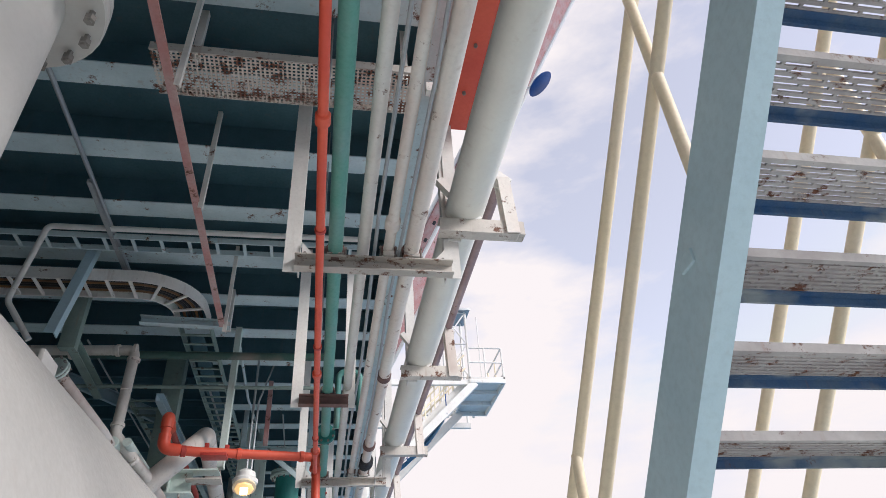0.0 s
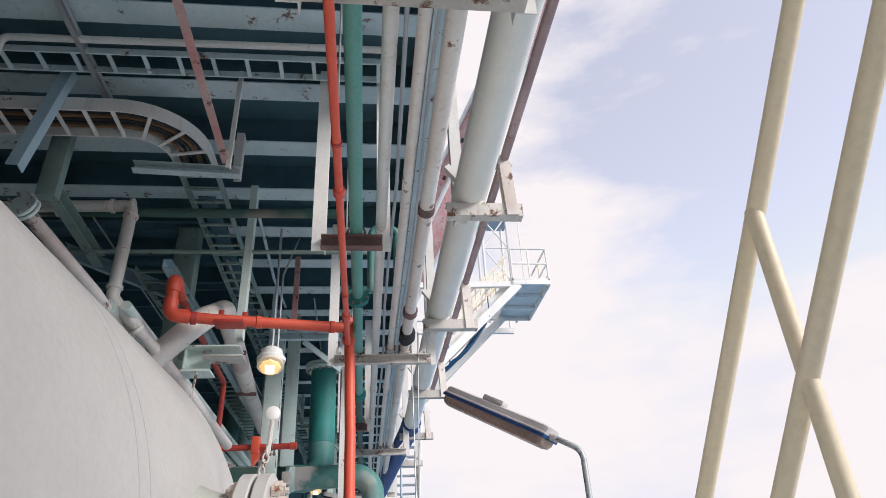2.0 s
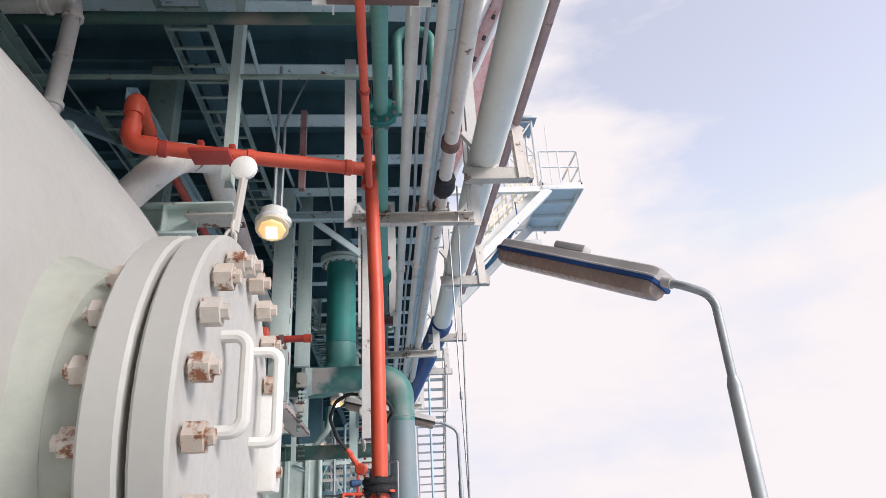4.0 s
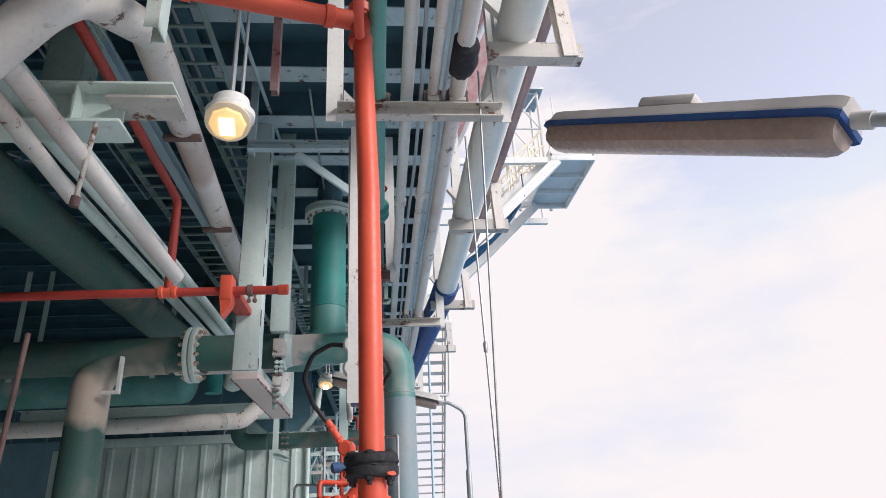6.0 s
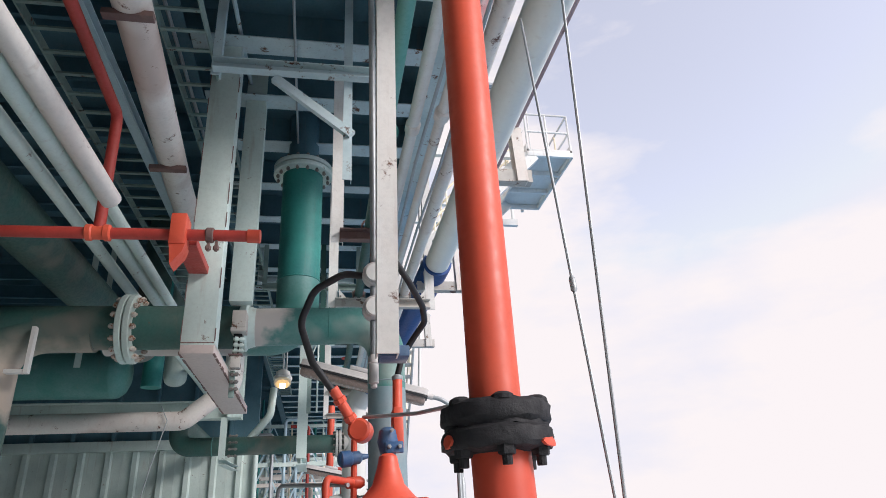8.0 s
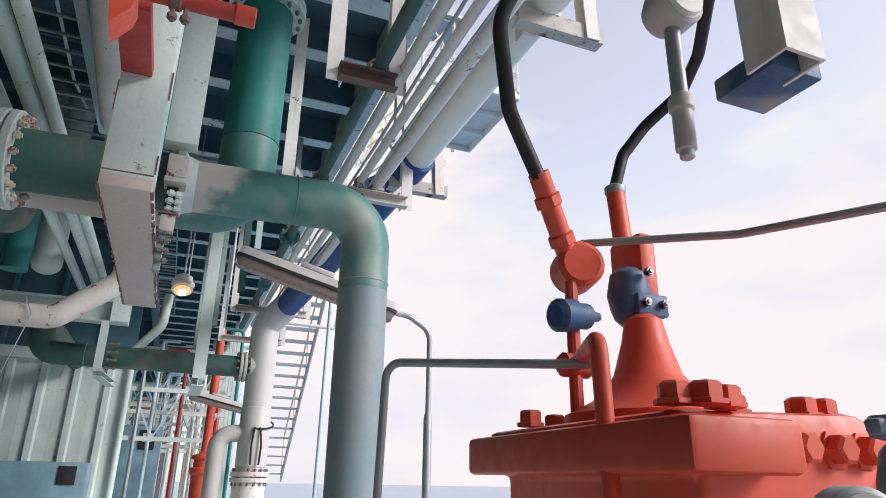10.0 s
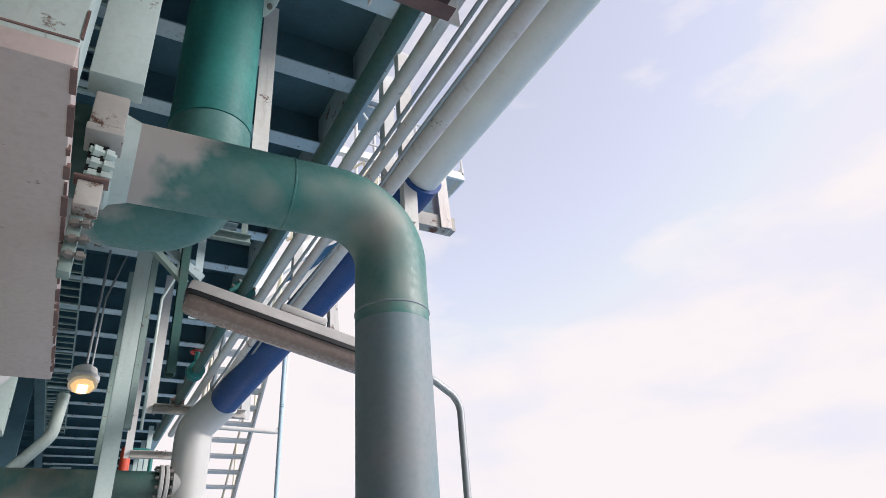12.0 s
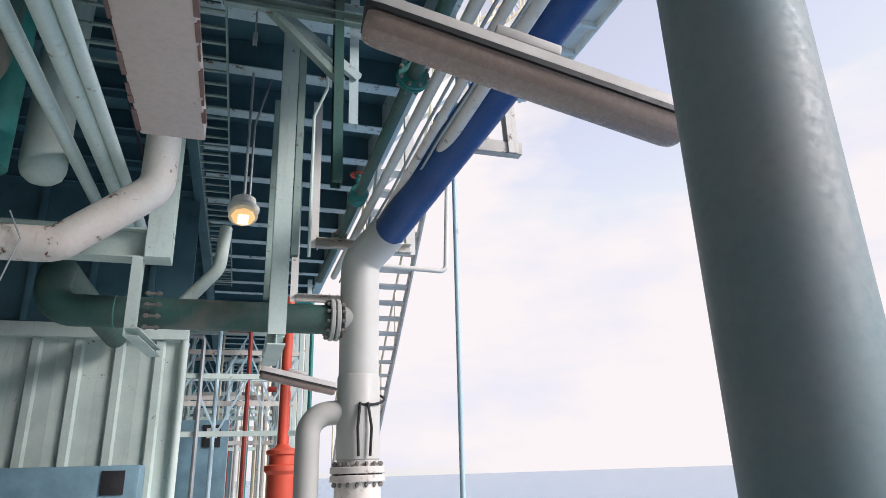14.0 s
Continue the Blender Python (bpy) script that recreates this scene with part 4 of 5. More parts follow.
solo("blue_channel", section(B(), (-1.92, 7.5, 4.7), (-1.88, 14.0, 4.7), p_channel(0.08, 0.1)), BLUE_STEEL, "blue-grey channel running beside the cable ladder", "channel")

t = thing("cross_beam", (-2.6, 8.2, 3.9), "pale green stiffened beam with rusty edges", "beam")
part("lower_flange", box(B(), -4.6, -1.47, 8.08, 8.32, 3.78, 3.80, 0.002), PALE, t, "pinkish rust-edged flange")
part("web", box(B(), -4.6, -1.50, 8.19, 8.21, 3.802, 4.04), PALE, t)
part("upper_flange", box(B(), -4.6, -1.20, 8.08, 8.32, 4.042, 4.06, 0.002), PALE, t)
part("end_plate", box(B(), -1.56, -1.16, 8.06, 8.30, 3.93, 3.95, 0.002), WHITE_RUSTY, t)
for x in (-1.75, -2.2, -2.7, -3.2):
    part("stiffener", box(B(), x, x + 0.012, 8.085, 8.19, 3.802, 4.04), PALE, t)
t = thing("hanging_rod", (-1.62, 8.12, 3.2), "short rusty rod hanging from the cross beam", "rod")
part("rod", tube(B(), [(-1.60, 8.1, 3.79), (-1.66, 8.14, 3.28)], 0.014, 10), WHITE_RUSTY, t)
part("nut", tube(B(), [(-1.655, 8.138, 3.32), (-1.662, 8.142, 3.26)], 0.026, 10), RUST, t)

for x0, x1, r in ((-2.24, -2.2, 0.05), (-2.06, -2.0, 0.06), (-1.92, -1.9, 0.045)):
    pipe("inboard_pipe", [(x0, 6.8, 3.93), (x1, 16.4, 3.93), (x1, 18.0, 3.93)], r, PALE, "pale green pipe running inboard beside its twins", seg=16, group="inboard pipes")
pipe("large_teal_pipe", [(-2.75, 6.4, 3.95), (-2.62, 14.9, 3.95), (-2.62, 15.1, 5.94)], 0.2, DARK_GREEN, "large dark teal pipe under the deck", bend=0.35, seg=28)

solo("diagonal_strut", section(B(), (-3.4, 8.56, 5.42), (-2.02, 8.56, 4.82), p_channel(0.09, 0.15)), BLUE_STEEL, "blue-grey diagonal strut between hung columns", "strut")
t = thing("pipe_clamp", (-1.1, 7.1, 3.86), "red saddle clamp under the fire main branch", "clamp", "red clamps")
part("plate", box(B(), -1.24, -0.98, 6.98, 7.16, 3.855, 3.885, 0.004), RED_OLD, t)
for x in (-1.21, -1.01):
    part("u_bolt", lathe(B(), (x - 0.012, 7.12 + 0.29 * (x + 1.3) * 0.9, 3.935), (1, 0.29, 0), [(0.05, 0), (0.062, 0.004), (0.062, 0.022), (0.05, 0.026)], 18), RED_OLD, t)

for x in (-1.21, -1.01):
    part("lug", box(B(), x - 0.022, x + 0.022, 7.10 + 0.26 * (x + 1.3), 7.14 + 0.26 * (x + 1.3), 3.985, 4.035, 0.006), RED_OLD, t)

# drop from the teal header
t = thing("header_drop", (-3.02, 11.8, 0.0), "green drop pipe with a worn cream band under the header", "pipe")
part("elbow", tube(B(), [(-2.25, 11.9, 3.34), (-3.0, 11.9, 3.33), (-3.0, 11.9, 2.4)], lambda f: 0.1905 + 0.006 * f, 36, 0.52, 18), DROP_BAND, t)
part("drop", tube(B(), [(-3.0, 11.9, 2.42), (-3.0, 11.9, 0.0)], 0.1962, 32), DROP_BAND, t)

t = thing("angle_bracket", (-2.69, 11.6, 2.95), "small white angle bracket below the header", "bracket")
part("leg", box(B(), -2.66, -2.63, 11.66, 11.72, 2.92, 3.30), WHITE, t)
part("foot", box(B(), -2.80, -2.664, 11.66, 11.72, 2.92, 2.95), WHITE, t)
pipe("thin_post", [(-2.95, 10.4, 3.2), (-3.0, 10.3, 0.0)], 0.022, RUST, "thin rusty pipe standing on the deck", seg=10)
pipe("blue_post", [(-3.75, 11.3, 3.2), (-3.7, 11.3, 0.0)], 0.05, BLUE_STEEL, "blue-grey pipe standing on the deck", seg=14)

# column at the far end of the foot beam, braces
solo("hung_column", box(B(), -1.14, -0.95, 11.56, 11.68, 3.50, CEIL_Z, 0.005), PALE, "pale green column beside the teal line", "support")
t = thing("pipe_gantry", (-0.6, 10.45, BEAM_Z), "pale steel frame with a diagonal brace under the deck", "pipe support", "hung frames")
part("cross_bar", section(B(), (-1.25, 10.45, 5.06), (0.1, 10.45, 5.06), p_channel(0.08, 0.1)), BEAM, t)
part("brace", section(B(), (-0.78, 10.46, 5.0), (-0.16, 10.46, 4.5), p_bar(0.05, 0.07)), BEAM, t)
for x in (-1.2, -0.16):
    part("post", section(B(), (x, 10.46, 4.1 if x > -1 else 5.0), (x, 10.46, CEIL_Z - 0.003), p_angle(0.07, 0.07, 0.008), (0, 1, 0)), BEAM, t)
copy_thing(t, Matrix.Translation((-0.62, 15.1, BEAM_Z)))

# bolted clamp plates behind the foot beam
t = thing("pipe_clamp", (-1.0, 11.9, 3.2), "pale green bolted clamp on the teal line", "clamp")
part("plate", box(B(), -1.10, -0.985, 11.56, 12.05, 3.27, 3.42, 0.008), WHITE_RUSTY, t)
part("rusty_lip", box(B(), -1.105, -0.98, 11.555, 11.70, 3.235, 3.268, 0.005), WHITE_RUSTY, t)
# solid black block in place of the shade between the clamp plates
part("recess", box(B(), -1.085, -1.02, 11.64, 11.70, 3.02, 3.235, 0.002), BLACK, t, "black block standing for the shaded gap")
part("cheek", box(B(), -1.09, -1.01, 11.57, 11.66, 2.93, 3.03, 0.006), WHITE_RUSTY, t)
part("rusty_lip", box(B(), -1.105, -0.995, 11.555, 11.62, 3.032, 3.042, 0.002), RUST, t)
part("lower_cheek", box(B(), -1.09, -1.05, 11.62, 11.68, 2.70, 2.915, 0.004), DIM_PALE, t)
for k in range(3):
    share("bolt", bolt_mesh(0.022, 0.09, PALE), pose(-1.035, 11.60, 3.075 + 0.05 * k, 0, 90, 8 * k), t)
for k in range(3):
    share("bolt", bolt_mesh(0.017, 0.07, BOLT), pose(-1.05, 11.61, 2.76 + 0.06 * k, 0, 90, -6 * k), t)

# pipes and a drum end above the beam frame
t = thing("capped_pipe", (-2.42, 15.9, 3.72), "grey-white capped pipe hanging above the beam frame", "pipe")
part("pipe_run", tube(B(), [(-2.42, 15.9, CEIL_Z), (-2.42, 15.9, 3.87)], 0.16, 24), PALE, t)
part("cap", lathe(B(), (-2.42, 15.9, 3.87), (0, 0, -1), [(0.16, 0), (0.157, 0.04), (0.14, 0.09), (0.095, 0.13), (0.04, 0.148), (0.005, 0.15)], 24), PALE, t)
pipe("green_drop", [(-2.61, 15.4, CEIL_Z), (-2.61, 15.4, 3.60)], 0.13, GREEN, "dark green pipe dropping behind the beam frame", seg=20)
t = thing("drum", (-2.99, 15.5, 3.82), "dark green drum with a domed end under the deck", "drum")
part("shell", lathe(B(), (-3.11, 15.5, 3.82), (-1, 0, 0), [(0.34, 0), (0.34, 3.6)], 32), TEAL, t)
part("domed_end", lathe(B(), (-3.11, 15.5, 3.82), (1, 0, 0), [(0.34, 0), (0.33, 0.06), (0.28, 0.13), (0.18, 0.185), (0.08, 0.205), (0.005, 0.21)], 32), TEAL, t)
for k in (0.5, 2.6):
    part("hanger", box(B(), -2.99 - k - 0.04, -2.99 - k + 0.04, 15.15, 15.162, 3.82, CEIL_Z), PALE, t)
    part("hanger", box(B(), -2.99 - k - 0.04, -2.99 - k + 0.04, 15.84, 15.852, 3.82, CEIL_Z), PALE, t)

# bent pale pipe
t = thing("bent_white_pipe", (-2.2, 15.8, 3.2), "off-white pipe bending upward beside a pale column", "pipe")
part("pipe_run", tube(B(), [(-7.0, 15.8, 3.2), (-2.22, 15.8, 3.22), (-1.60, 15.8, 3.72), (-1.58, 15.8, 5.5)], 0.13, 28, 0.22), CREAM, t)
part("wire", tube(B(), [(-2.5, 15.66, 3.4), (-2.4, 15.64, 3.2), (-2.55, 15.66, 2.6), (-2.75, 15.7, 1.6), (-2.8, 15.7, 0.0)], 0.006, 6), GALV, t, "loose wire tied round the pipe")

# pale frame that carries the second green header
t = thing("pipe_stand", (-2.0, 16.4, 3.35), "pale green beam frame with a hung clamp bracket", "pipe support")
part("beam", section(B(), (-6.0, 16.5, 3.48), (-1.52, 16.5, 3.48), p_beam(0.2, 0.26, 0.014)), PALE, t)
part("column", section(B(), (-1.62, 16.5, 3.36), (-1.62, 16.5, BEAM_Z), p_beam(0.2, 0.22, 0.014), (0, 1, 0)), PALE, t)
part("hung_channel", section(B(), (-1.80, 16.42, 3.34), (-1.80, 16.42, 2.76), p_channel(0.08, 0.13), (0, 1, 0)), PALE, t)
part("foot", section(B(), (-1.80, 16.36, 2.72), (-1.72, 17.35, 2.72), p_channel(0.11, 0.07)), PALE, t)
for k in range(4):
    share("bolt", bolt_mesh(0.022, 0.14, BOLT), pose(-1.66, 16.8, 2.85 + 0.1 * k, 0, 90, 0), t)
t = thing("green_header", (-1.2, 17.0, 2.9), "grey-green pipe with an elbow leading to the white riser", "pipe")
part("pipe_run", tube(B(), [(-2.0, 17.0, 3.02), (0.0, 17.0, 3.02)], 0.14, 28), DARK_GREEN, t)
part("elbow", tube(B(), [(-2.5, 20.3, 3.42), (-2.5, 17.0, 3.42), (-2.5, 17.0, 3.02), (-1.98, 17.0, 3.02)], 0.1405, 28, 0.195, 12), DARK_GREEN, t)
part("weld_bead", lathe(B(), (-1.99, 17.0, 3.02), (1, 0, 0), [(0.14, 0), (0.146, 0.005), (0.146, 0.012), (0.14, 0.017)], 28), TEAL, t)
t = thing("pipe_support_post", (-0.6, 16.5, BEAM_Z), "tall pale post with a foot beam under the green pipe", "pipe support")
part("post", section(B(), (-0.62, 16.5, 2.75), (-0.62, 16.5, CEIL_Z - 0.002), p_beam(0.15, 0.15, 0.012), (0, 1, 0)), PALE, t)
part("foot_beam", section(B(), (-0.62, 16.43, 2.72), (-0.62, 17.6, 2.72), p_beam(0.15, 0.12, 0.012)), PALE, t)
pipe("curved_pipe", [(-1.12, 17.2, 3.95), (-1.15, 17.1, 3.5), (-1.45, 17.0, 3.1)], 0.06, PALE, "pale green curved pipe above the green header", bend=0.25, seg=18)

# white riser with its tee, chain sling and flange
t = thing("white_riser", (0.19, 17.0, 0.0), "large white riser with a side flange and a rope sling", "pipe")
part("riser", tube(B(), [(0.43, 16.72, 3.88), (0.19, 17.0, 3.62), (0.19, 17.0, 1.66)], 0.19, 36, 0.22), WHITE_CLEAN, t)
part("sleeve", lathe(B(), (0.19, 17.0, 1.72), (0, 0, 1), [(0.19, 0), (0.2, 0.01), (0.2, 0.75), (0.19, 0.77)], 36), WHITE_CLEAN, t)
part("branch", tube(B(), [(0.2, 17.0, 3.02), (0.03, 17.0, 3.02)], lambda f: 0.16 + 0.02 * (1 - f), 28), WHITE_CLEAN, t)
flange_pair(t, (-0.06, 17.0, 3.02), (1, 0, 0), 0.205, 0.04, 12, WHITE_CLEAN, 0.018, 32)
flange_pair(t, (0.19, 17.0, 1.60), (0, 0, 1), 0.25, 0.06, 16, CREAM, 0.018, 36)
part("lower_run", tube(B(), [(0.19, 17.0, 1.58), (0.19, 17.0, 0.0)], 0.21, 32), CREAM, t)
part("side_elbow", tube(B(), [(0.1, 17.0, 2.16), (-0.27, 17.0, 2.12), (-0.27, 17.0, 0.0)], 0.11, 28, 0.2), WHITE_CLEAN, t)
sl = [(0.23 + 0.2 * math.cos(a), 17.0 + 0.2 * math.sin(a), 2.36 - 0.14 * math.cos(a) ** 2 * 0 - 0.16 * (0.5 - 0.5 * math.sin(a))) for a in [k * math.pi / 12 for k in range(25)]]
part("rope_sling", tube(B(), sl, 0.012, 8), BLACK, t, "dark rope sling")
for dx in (-0.03, 0.04):
    part("rope_end", tube(B(), [(0.2 + dx, 16.79, 2.22), (0.2 + dx * 1.8, 16.77, 2.0), (0.2 + dx * 1.5, 16.77, 1.75)], 0.013, 8), BLACK, t)
pipe("tall_rod", [(0.88, 16.0, 4.3), (0.84, 16.0, 0.0)], 0.022, BLUE_STEEL, "thin blue-grey standing rod with a collar", seg=12, welds=(((0.876, 16.0, 3.64), (0, 0, 1)), ((0.876, 16.0, 3.66), (0, 0, 1))))
pipe("conduit_loop", [(1.5, 18.0, 5.6), (1.42, 18.0, 3.9), (0.6, 18.0, 3.92), (0.5, 18.0, 3.92)], 0.03, WHITE, "thin white pipe bent below the deck edge", bend=0.08, seg=12)

# cladding wall inboard
t = tagged(thing("wall_cladding", (-4.5, 20.5, 0.0), "pale green corrugated steel cladding wall", "wall"), kind="structure")
CW = -1.7
me = None
for k in range(11):
    bm = B()
    section(bm, (0, 0, 0), (0, 0, 3.42), [(0, 0), (-0.17, 0), (-0.20, -0.06), (-0.29, -0.06), (-0.32, 0), (-0.50, 0), (-0.50, 0.02), (0, 0.02)], (0, -1, 0)) if me is None else None
    if me is None:
        me = finish(bm, "cladding_sheet", CORR)
    else:
        bm.free()
    share("cladding_sheet", me, pose(CW - 0.502 * k - 0.5, 20.5, 0.0, 0, 0, 180), t)
part("corner_post", tube(B(), [(-1.64, 20.45, 0), (-1.64, 20.45, 3.45)], 0.055, 16), CORR, t)
# ribbed dark sheet added for the gloom up here; hides the far beams
part("upper_wall", box(B(), -9.0, -1.62, 20.5, 20.6, 3.625, CEIL_Z - 0.004), PLATE, t, "dark blue-green sheet standing in for the gloom above the cladding")
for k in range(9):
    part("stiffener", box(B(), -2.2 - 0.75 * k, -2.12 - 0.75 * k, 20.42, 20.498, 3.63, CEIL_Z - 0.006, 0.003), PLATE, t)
part("head_channel", box(B(), -7.0, -1.6, 20.38, 20.6, 3.43, 3.62, 0.005), CORR, t)
t = thing("electrical_cabinet", (-3.4, 19.9, 0.0), "blue-grey electrical cabinet in front of the cladding", "cabinet", "blue cabinets")
part("body", box(B(), -5.2, -1.95, 19.7, 20.3, 0.0, 1.78, 0.01), CABINET, t)
part("indicator", box(B(), -2.35, -2.1, 19.68, 19.705, 1.45, 1.72, 0.004), BLACK, t, "black indicator panel")
t = thing("electrical_cabinet", (-1.2, 25.9, 0.0), "tall blue-grey control cabinet with a small window", "cabinet", "blue cabinets")
part("body", box(B(), -2.3, -1.0, 25.6, 26.3, 0.0, 2.75, 0.01), CABINET, t)
part("window_frame", box(B(), -1.5, -1.15, 25.57, 25.605, 2.2, 2.65, 0.004), BLACK, t)
part("window", box(B(), -1.43, -1.22, 25.56, 25.575, 2.38, 2.58, 0.002), DIAL, t)

# far red hydrant and pipe forest
t = thing("red_standpipe", (-0.15, 22.3, 0.0), "red standpipe with a wide valve body", "hydrant")
part("pipe_run", tube(B(), [(-0.13, 22.3, 1.2), (-0.10, 22.3, 4.6)], 0.085, 18), RED, t)
part("body", lathe(B(), (-0.11, 22.3, 0.0), (0, 0, 1), [(0.16, 0), (0.16, 0.6), (0.22, 0.8), (0.23, 1.62), (0.28, 1.68), (0.28, 1.76), (0.21, 1.78), (0.21, 1.92), (0.26, 1.94), (0.26, 2.0), (0.13, 2.05), (0.09, 2.1)], 24), RED, t)
rng = random.Random(5)
mats = (WHITE, PALE, CREAM, GALV, BLUE_STEEL, PALE, RED_OLD, GREEN, YELLOW, GALV)
for k in range(46):
    x, y = rng.uniform(-2.2, 1.0), rng.uniform(24.0, 36.0)
    z = rng.uniform(3.2, 5.5)
    r = rng.uniform(0.025, 0.07)
    if rng.random() < 0.62:
        pts = [(x, y, 0), (x, y, z), (x + rng.choice((-0.5, 0.4)), y, z)]
    else:
        pts = [(x, y, 0.0), (x, y, z - 1), (x, y + 0.3, z - 1), (x, y + 0.3, BEAM_Z)]
    pipe("standing_pipe", pts, r, rng.choice(mats), "slim painted pipe among the far manifold", bend=0.1, seg=8, group="far manifold")
for k in range(9):
    y, z = 24.5 + 1.3 * k, 2.4 + 0.7 * (k % 3)
    t = thing("pipe_rack_frame", (-0.8, y, 0.0), "pale steel rack frame in the far manifold", "frame", "far rack frames")
    for x in (-2.4, 0.45):
        part("post", section(B(), (x, y, 0), (x, y, BEAM_Z), p_bar(0.09, 0.09), (0, 1, 0)), PALE, t)
    for zz in (z, z + 1.1):
        part("rail", section(B(), (-2.4, y, zz), (0.45, y, zz), p_bar(0.08, 0.1)), CREAM if k % 2 else PALE, t)
    for j in range(5):
        xa = -2.3 + 0.54 * j
        part("lacing", section(B(), (xa, y, z + (1.1 if j % 2 else 0)), (xa + 0.54, y, z + (0 if j % 2 else 1.1)), p_bar(0.035, 0.035)), BLUE_STEEL, t)
well_lamp(-2.0, 24.6, 4.0, BEAM_Z)

# far stairs beyond the deck edge
t = thing("far_stairs", (1.3, 21.0, 2.0), "white steel stairs beyond the pipe rack", "stairs")
a, b = Vector((1.1, 18.6, 5.6)), Vector((1.4, 24.5, 1.6))
for o in (-0.38, 0.38):
    off = Vector((o, 0, 0))
    part("stringer", section(B(), a + off, b + off, p_bar(0.03, 0.2)), WHITE, t)
    part("handrail", tube(B(), [a + off + Vector((0, 0, 1.0)), b + off + Vector((0, 0, 1.0))], 0.022, 10), YELLOW, t)
bm = box(B(), -0.36, 0.36, -0.12, 0.12, -0.015, 0.015)
sm = finish(bm, "tread", WHITE)
for k in range(21):
    p = a.lerp(b, (k + 0.5) / 21)
    share("tread", sm, Matrix.Translation(p), t)
for k in range(5):
    p = a.lerp(b, k / 4)
    for o in (-0.38, 0.38):
        part("baluster", tube(B(), [p + Vector((o, 0, 0)), p + Vector((o, 0, 1.0))], 0.018, 8), YELLOW, t)

# outboard access platform with railings, stair, tower
t = thing("access_platform", (5.4, 21.5, 10.75), "white steel access platform with railings, hung beyond the deck edge", "platform")
part("floor_plate", box(B(), 4.8, 6.05, 20.0, 23.0, 10.72, 10.80, 0.004), WHITE, t)
for y in (20.02, 21.0, 22.0, 22.98):
    part("joist", box(B(), 4.8, 6.05, y - 0.04, y + 0.04, 10.58, 10.715, 0.003), WHITE, t)
for x in (4.82, 6.03):
    part("edge_channel", box(B(), x - 0.03, x + 0.03, 20.0, 23.0, 10.57, 10.95, 0.003), WHITE, t)
for z in (11.35, 11.9):
    part("rail", tube(B(), [(4.83, 20.02, z), (6.02, 20.02, z), (6.02, 22.98, z), (4.83, 22.98, z)], 0.03, 10, 0.08), WHITE, t)
for x, y in ((4.83, 20.02), (5.4, 20.02), (6.02, 20.02), (6.02, 21.0), (6.02, 22.0), (6.02, 22.98), (5.4, 22.98), (4.83, 22.98)):
    part("baluster", tube(B(), [(x, y, 10.8), (x, y, 11.9)], 0.028, 10), YELLOW if y > 20.5 else WHITE, t)
for y in (20.1, 22.8):
    part("strut", section(B(), (0.52, y, 6.2), (5.0, y, 10.6), p_bar(0.22, 0.26)), WHITE, t)
    part("tie_beam", section(B(), (0.5, y, 10.55), (4.8, y, 10.62), p_bar(0.14, 0.18)), WHITE, t)
t = thing("yellow_stair", (3.6, 20.6, 9.0), "yellow railed stair climbing to the access platform", "stairs")
for y in (20.3, 21.1):
    for z in (0.5, 1.0):
        part("rail", tube(B(), [(2.2, y, 8.2 + z), (4.75, y, 10.75 + z)], 0.03, 8), YELLOW, t)
    part("stringer", section(B(), (2.2, y, 8.2), (4.75, y, 10.75), p_bar(0.05, 0.2)), WHITE, t)
    for k in range(8):
        part("baluster", tube(B(), [(2.3 + 0.33 * k, y, 8.3 + 0.33 * k), (2.3 + 0.33 * k, y, 9.3 + 0.33 * k)], 0.024, 8), YELLOW, t)
for k in range(12):
    part("tread", box(B(), 2.25 + 0.21 * k, 2.48 + 0.21 * k, 20.32, 21.08, 8.26 + 0.21 * k, 8.29 + 0.21 * k), GALV, t)
t = thing("mast_tower", (5.1, 23.4, 10.8), "white lattice mast behind the access platform", "tower")
for x in (4.6, 5.6):
    for y in (23.2, 24.2):
        part("leg", tube(B(), [(x, y, 10.6), (x, y, 15.2)], 0.05, 10), WHITE, t)
for k in range(3):
    z = 10.8 + 1.45 * k
    part("lacing", tube(B(), [(4.6, 23.2, z), (5.6, 23.2, z + 1.45)], 0.03, 8), WHITE, t)
    part("lacing", tube(B(), [(5.6, 23.2, z), (4.6, 23.2, z + 1.45)], 0.03, 8), WHITE, t)
    part("lacing", tube(B(), [(4.6, 23.2, z + 1.45), (5.6, 23.2, z + 1.45)], 0.03, 8), WHITE, t)
part("top_plate", box(B(), 4.4, 5.8, 23.0, 24.4, 15.2, 15.3, 0.004), GALV, t)
part("antenna", tube(B(), [(6.0, 22.9, 11.8), (6.0, 22.9, 14.8)], 0.02, 6), WHITE, t)
part("beam", section(B(), (0.5, 23.8, 10.5), (5.6, 23.8, 10.5), p_bar(0.14, 0.2)), WHITE, t)
t = thing("tarpaulin", (3.3, 20.0, 7.8), "blue tarpaulin slung under the stair", "tarpaulin")
bm = B()
grid = [[bm.verts.new((2.6 + 1.35 * u / 6 - 0.25 * v / 5, 20.0 + 1.6 * v / 5, 8.0 + 1.45 * u / 6 - 0.12 * math.sin(v * 1.3) - 0.18 * math.sin(math.pi * u / 6))) for u in range(7)] for v in range(6)]
for v in range(5):
    for u in range(6):
        bm.faces.new((grid[v][u], grid[v][u + 1], grid[v + 1][u + 1], grid[v + 1][u]))
bmesh.ops.solidify(bm, geom=bm.faces[:], thickness=0.02)
part("sheet", bm, paint("blue_tarpaulin", (0.05, 0.20, 0.36), rough=0.6), t)
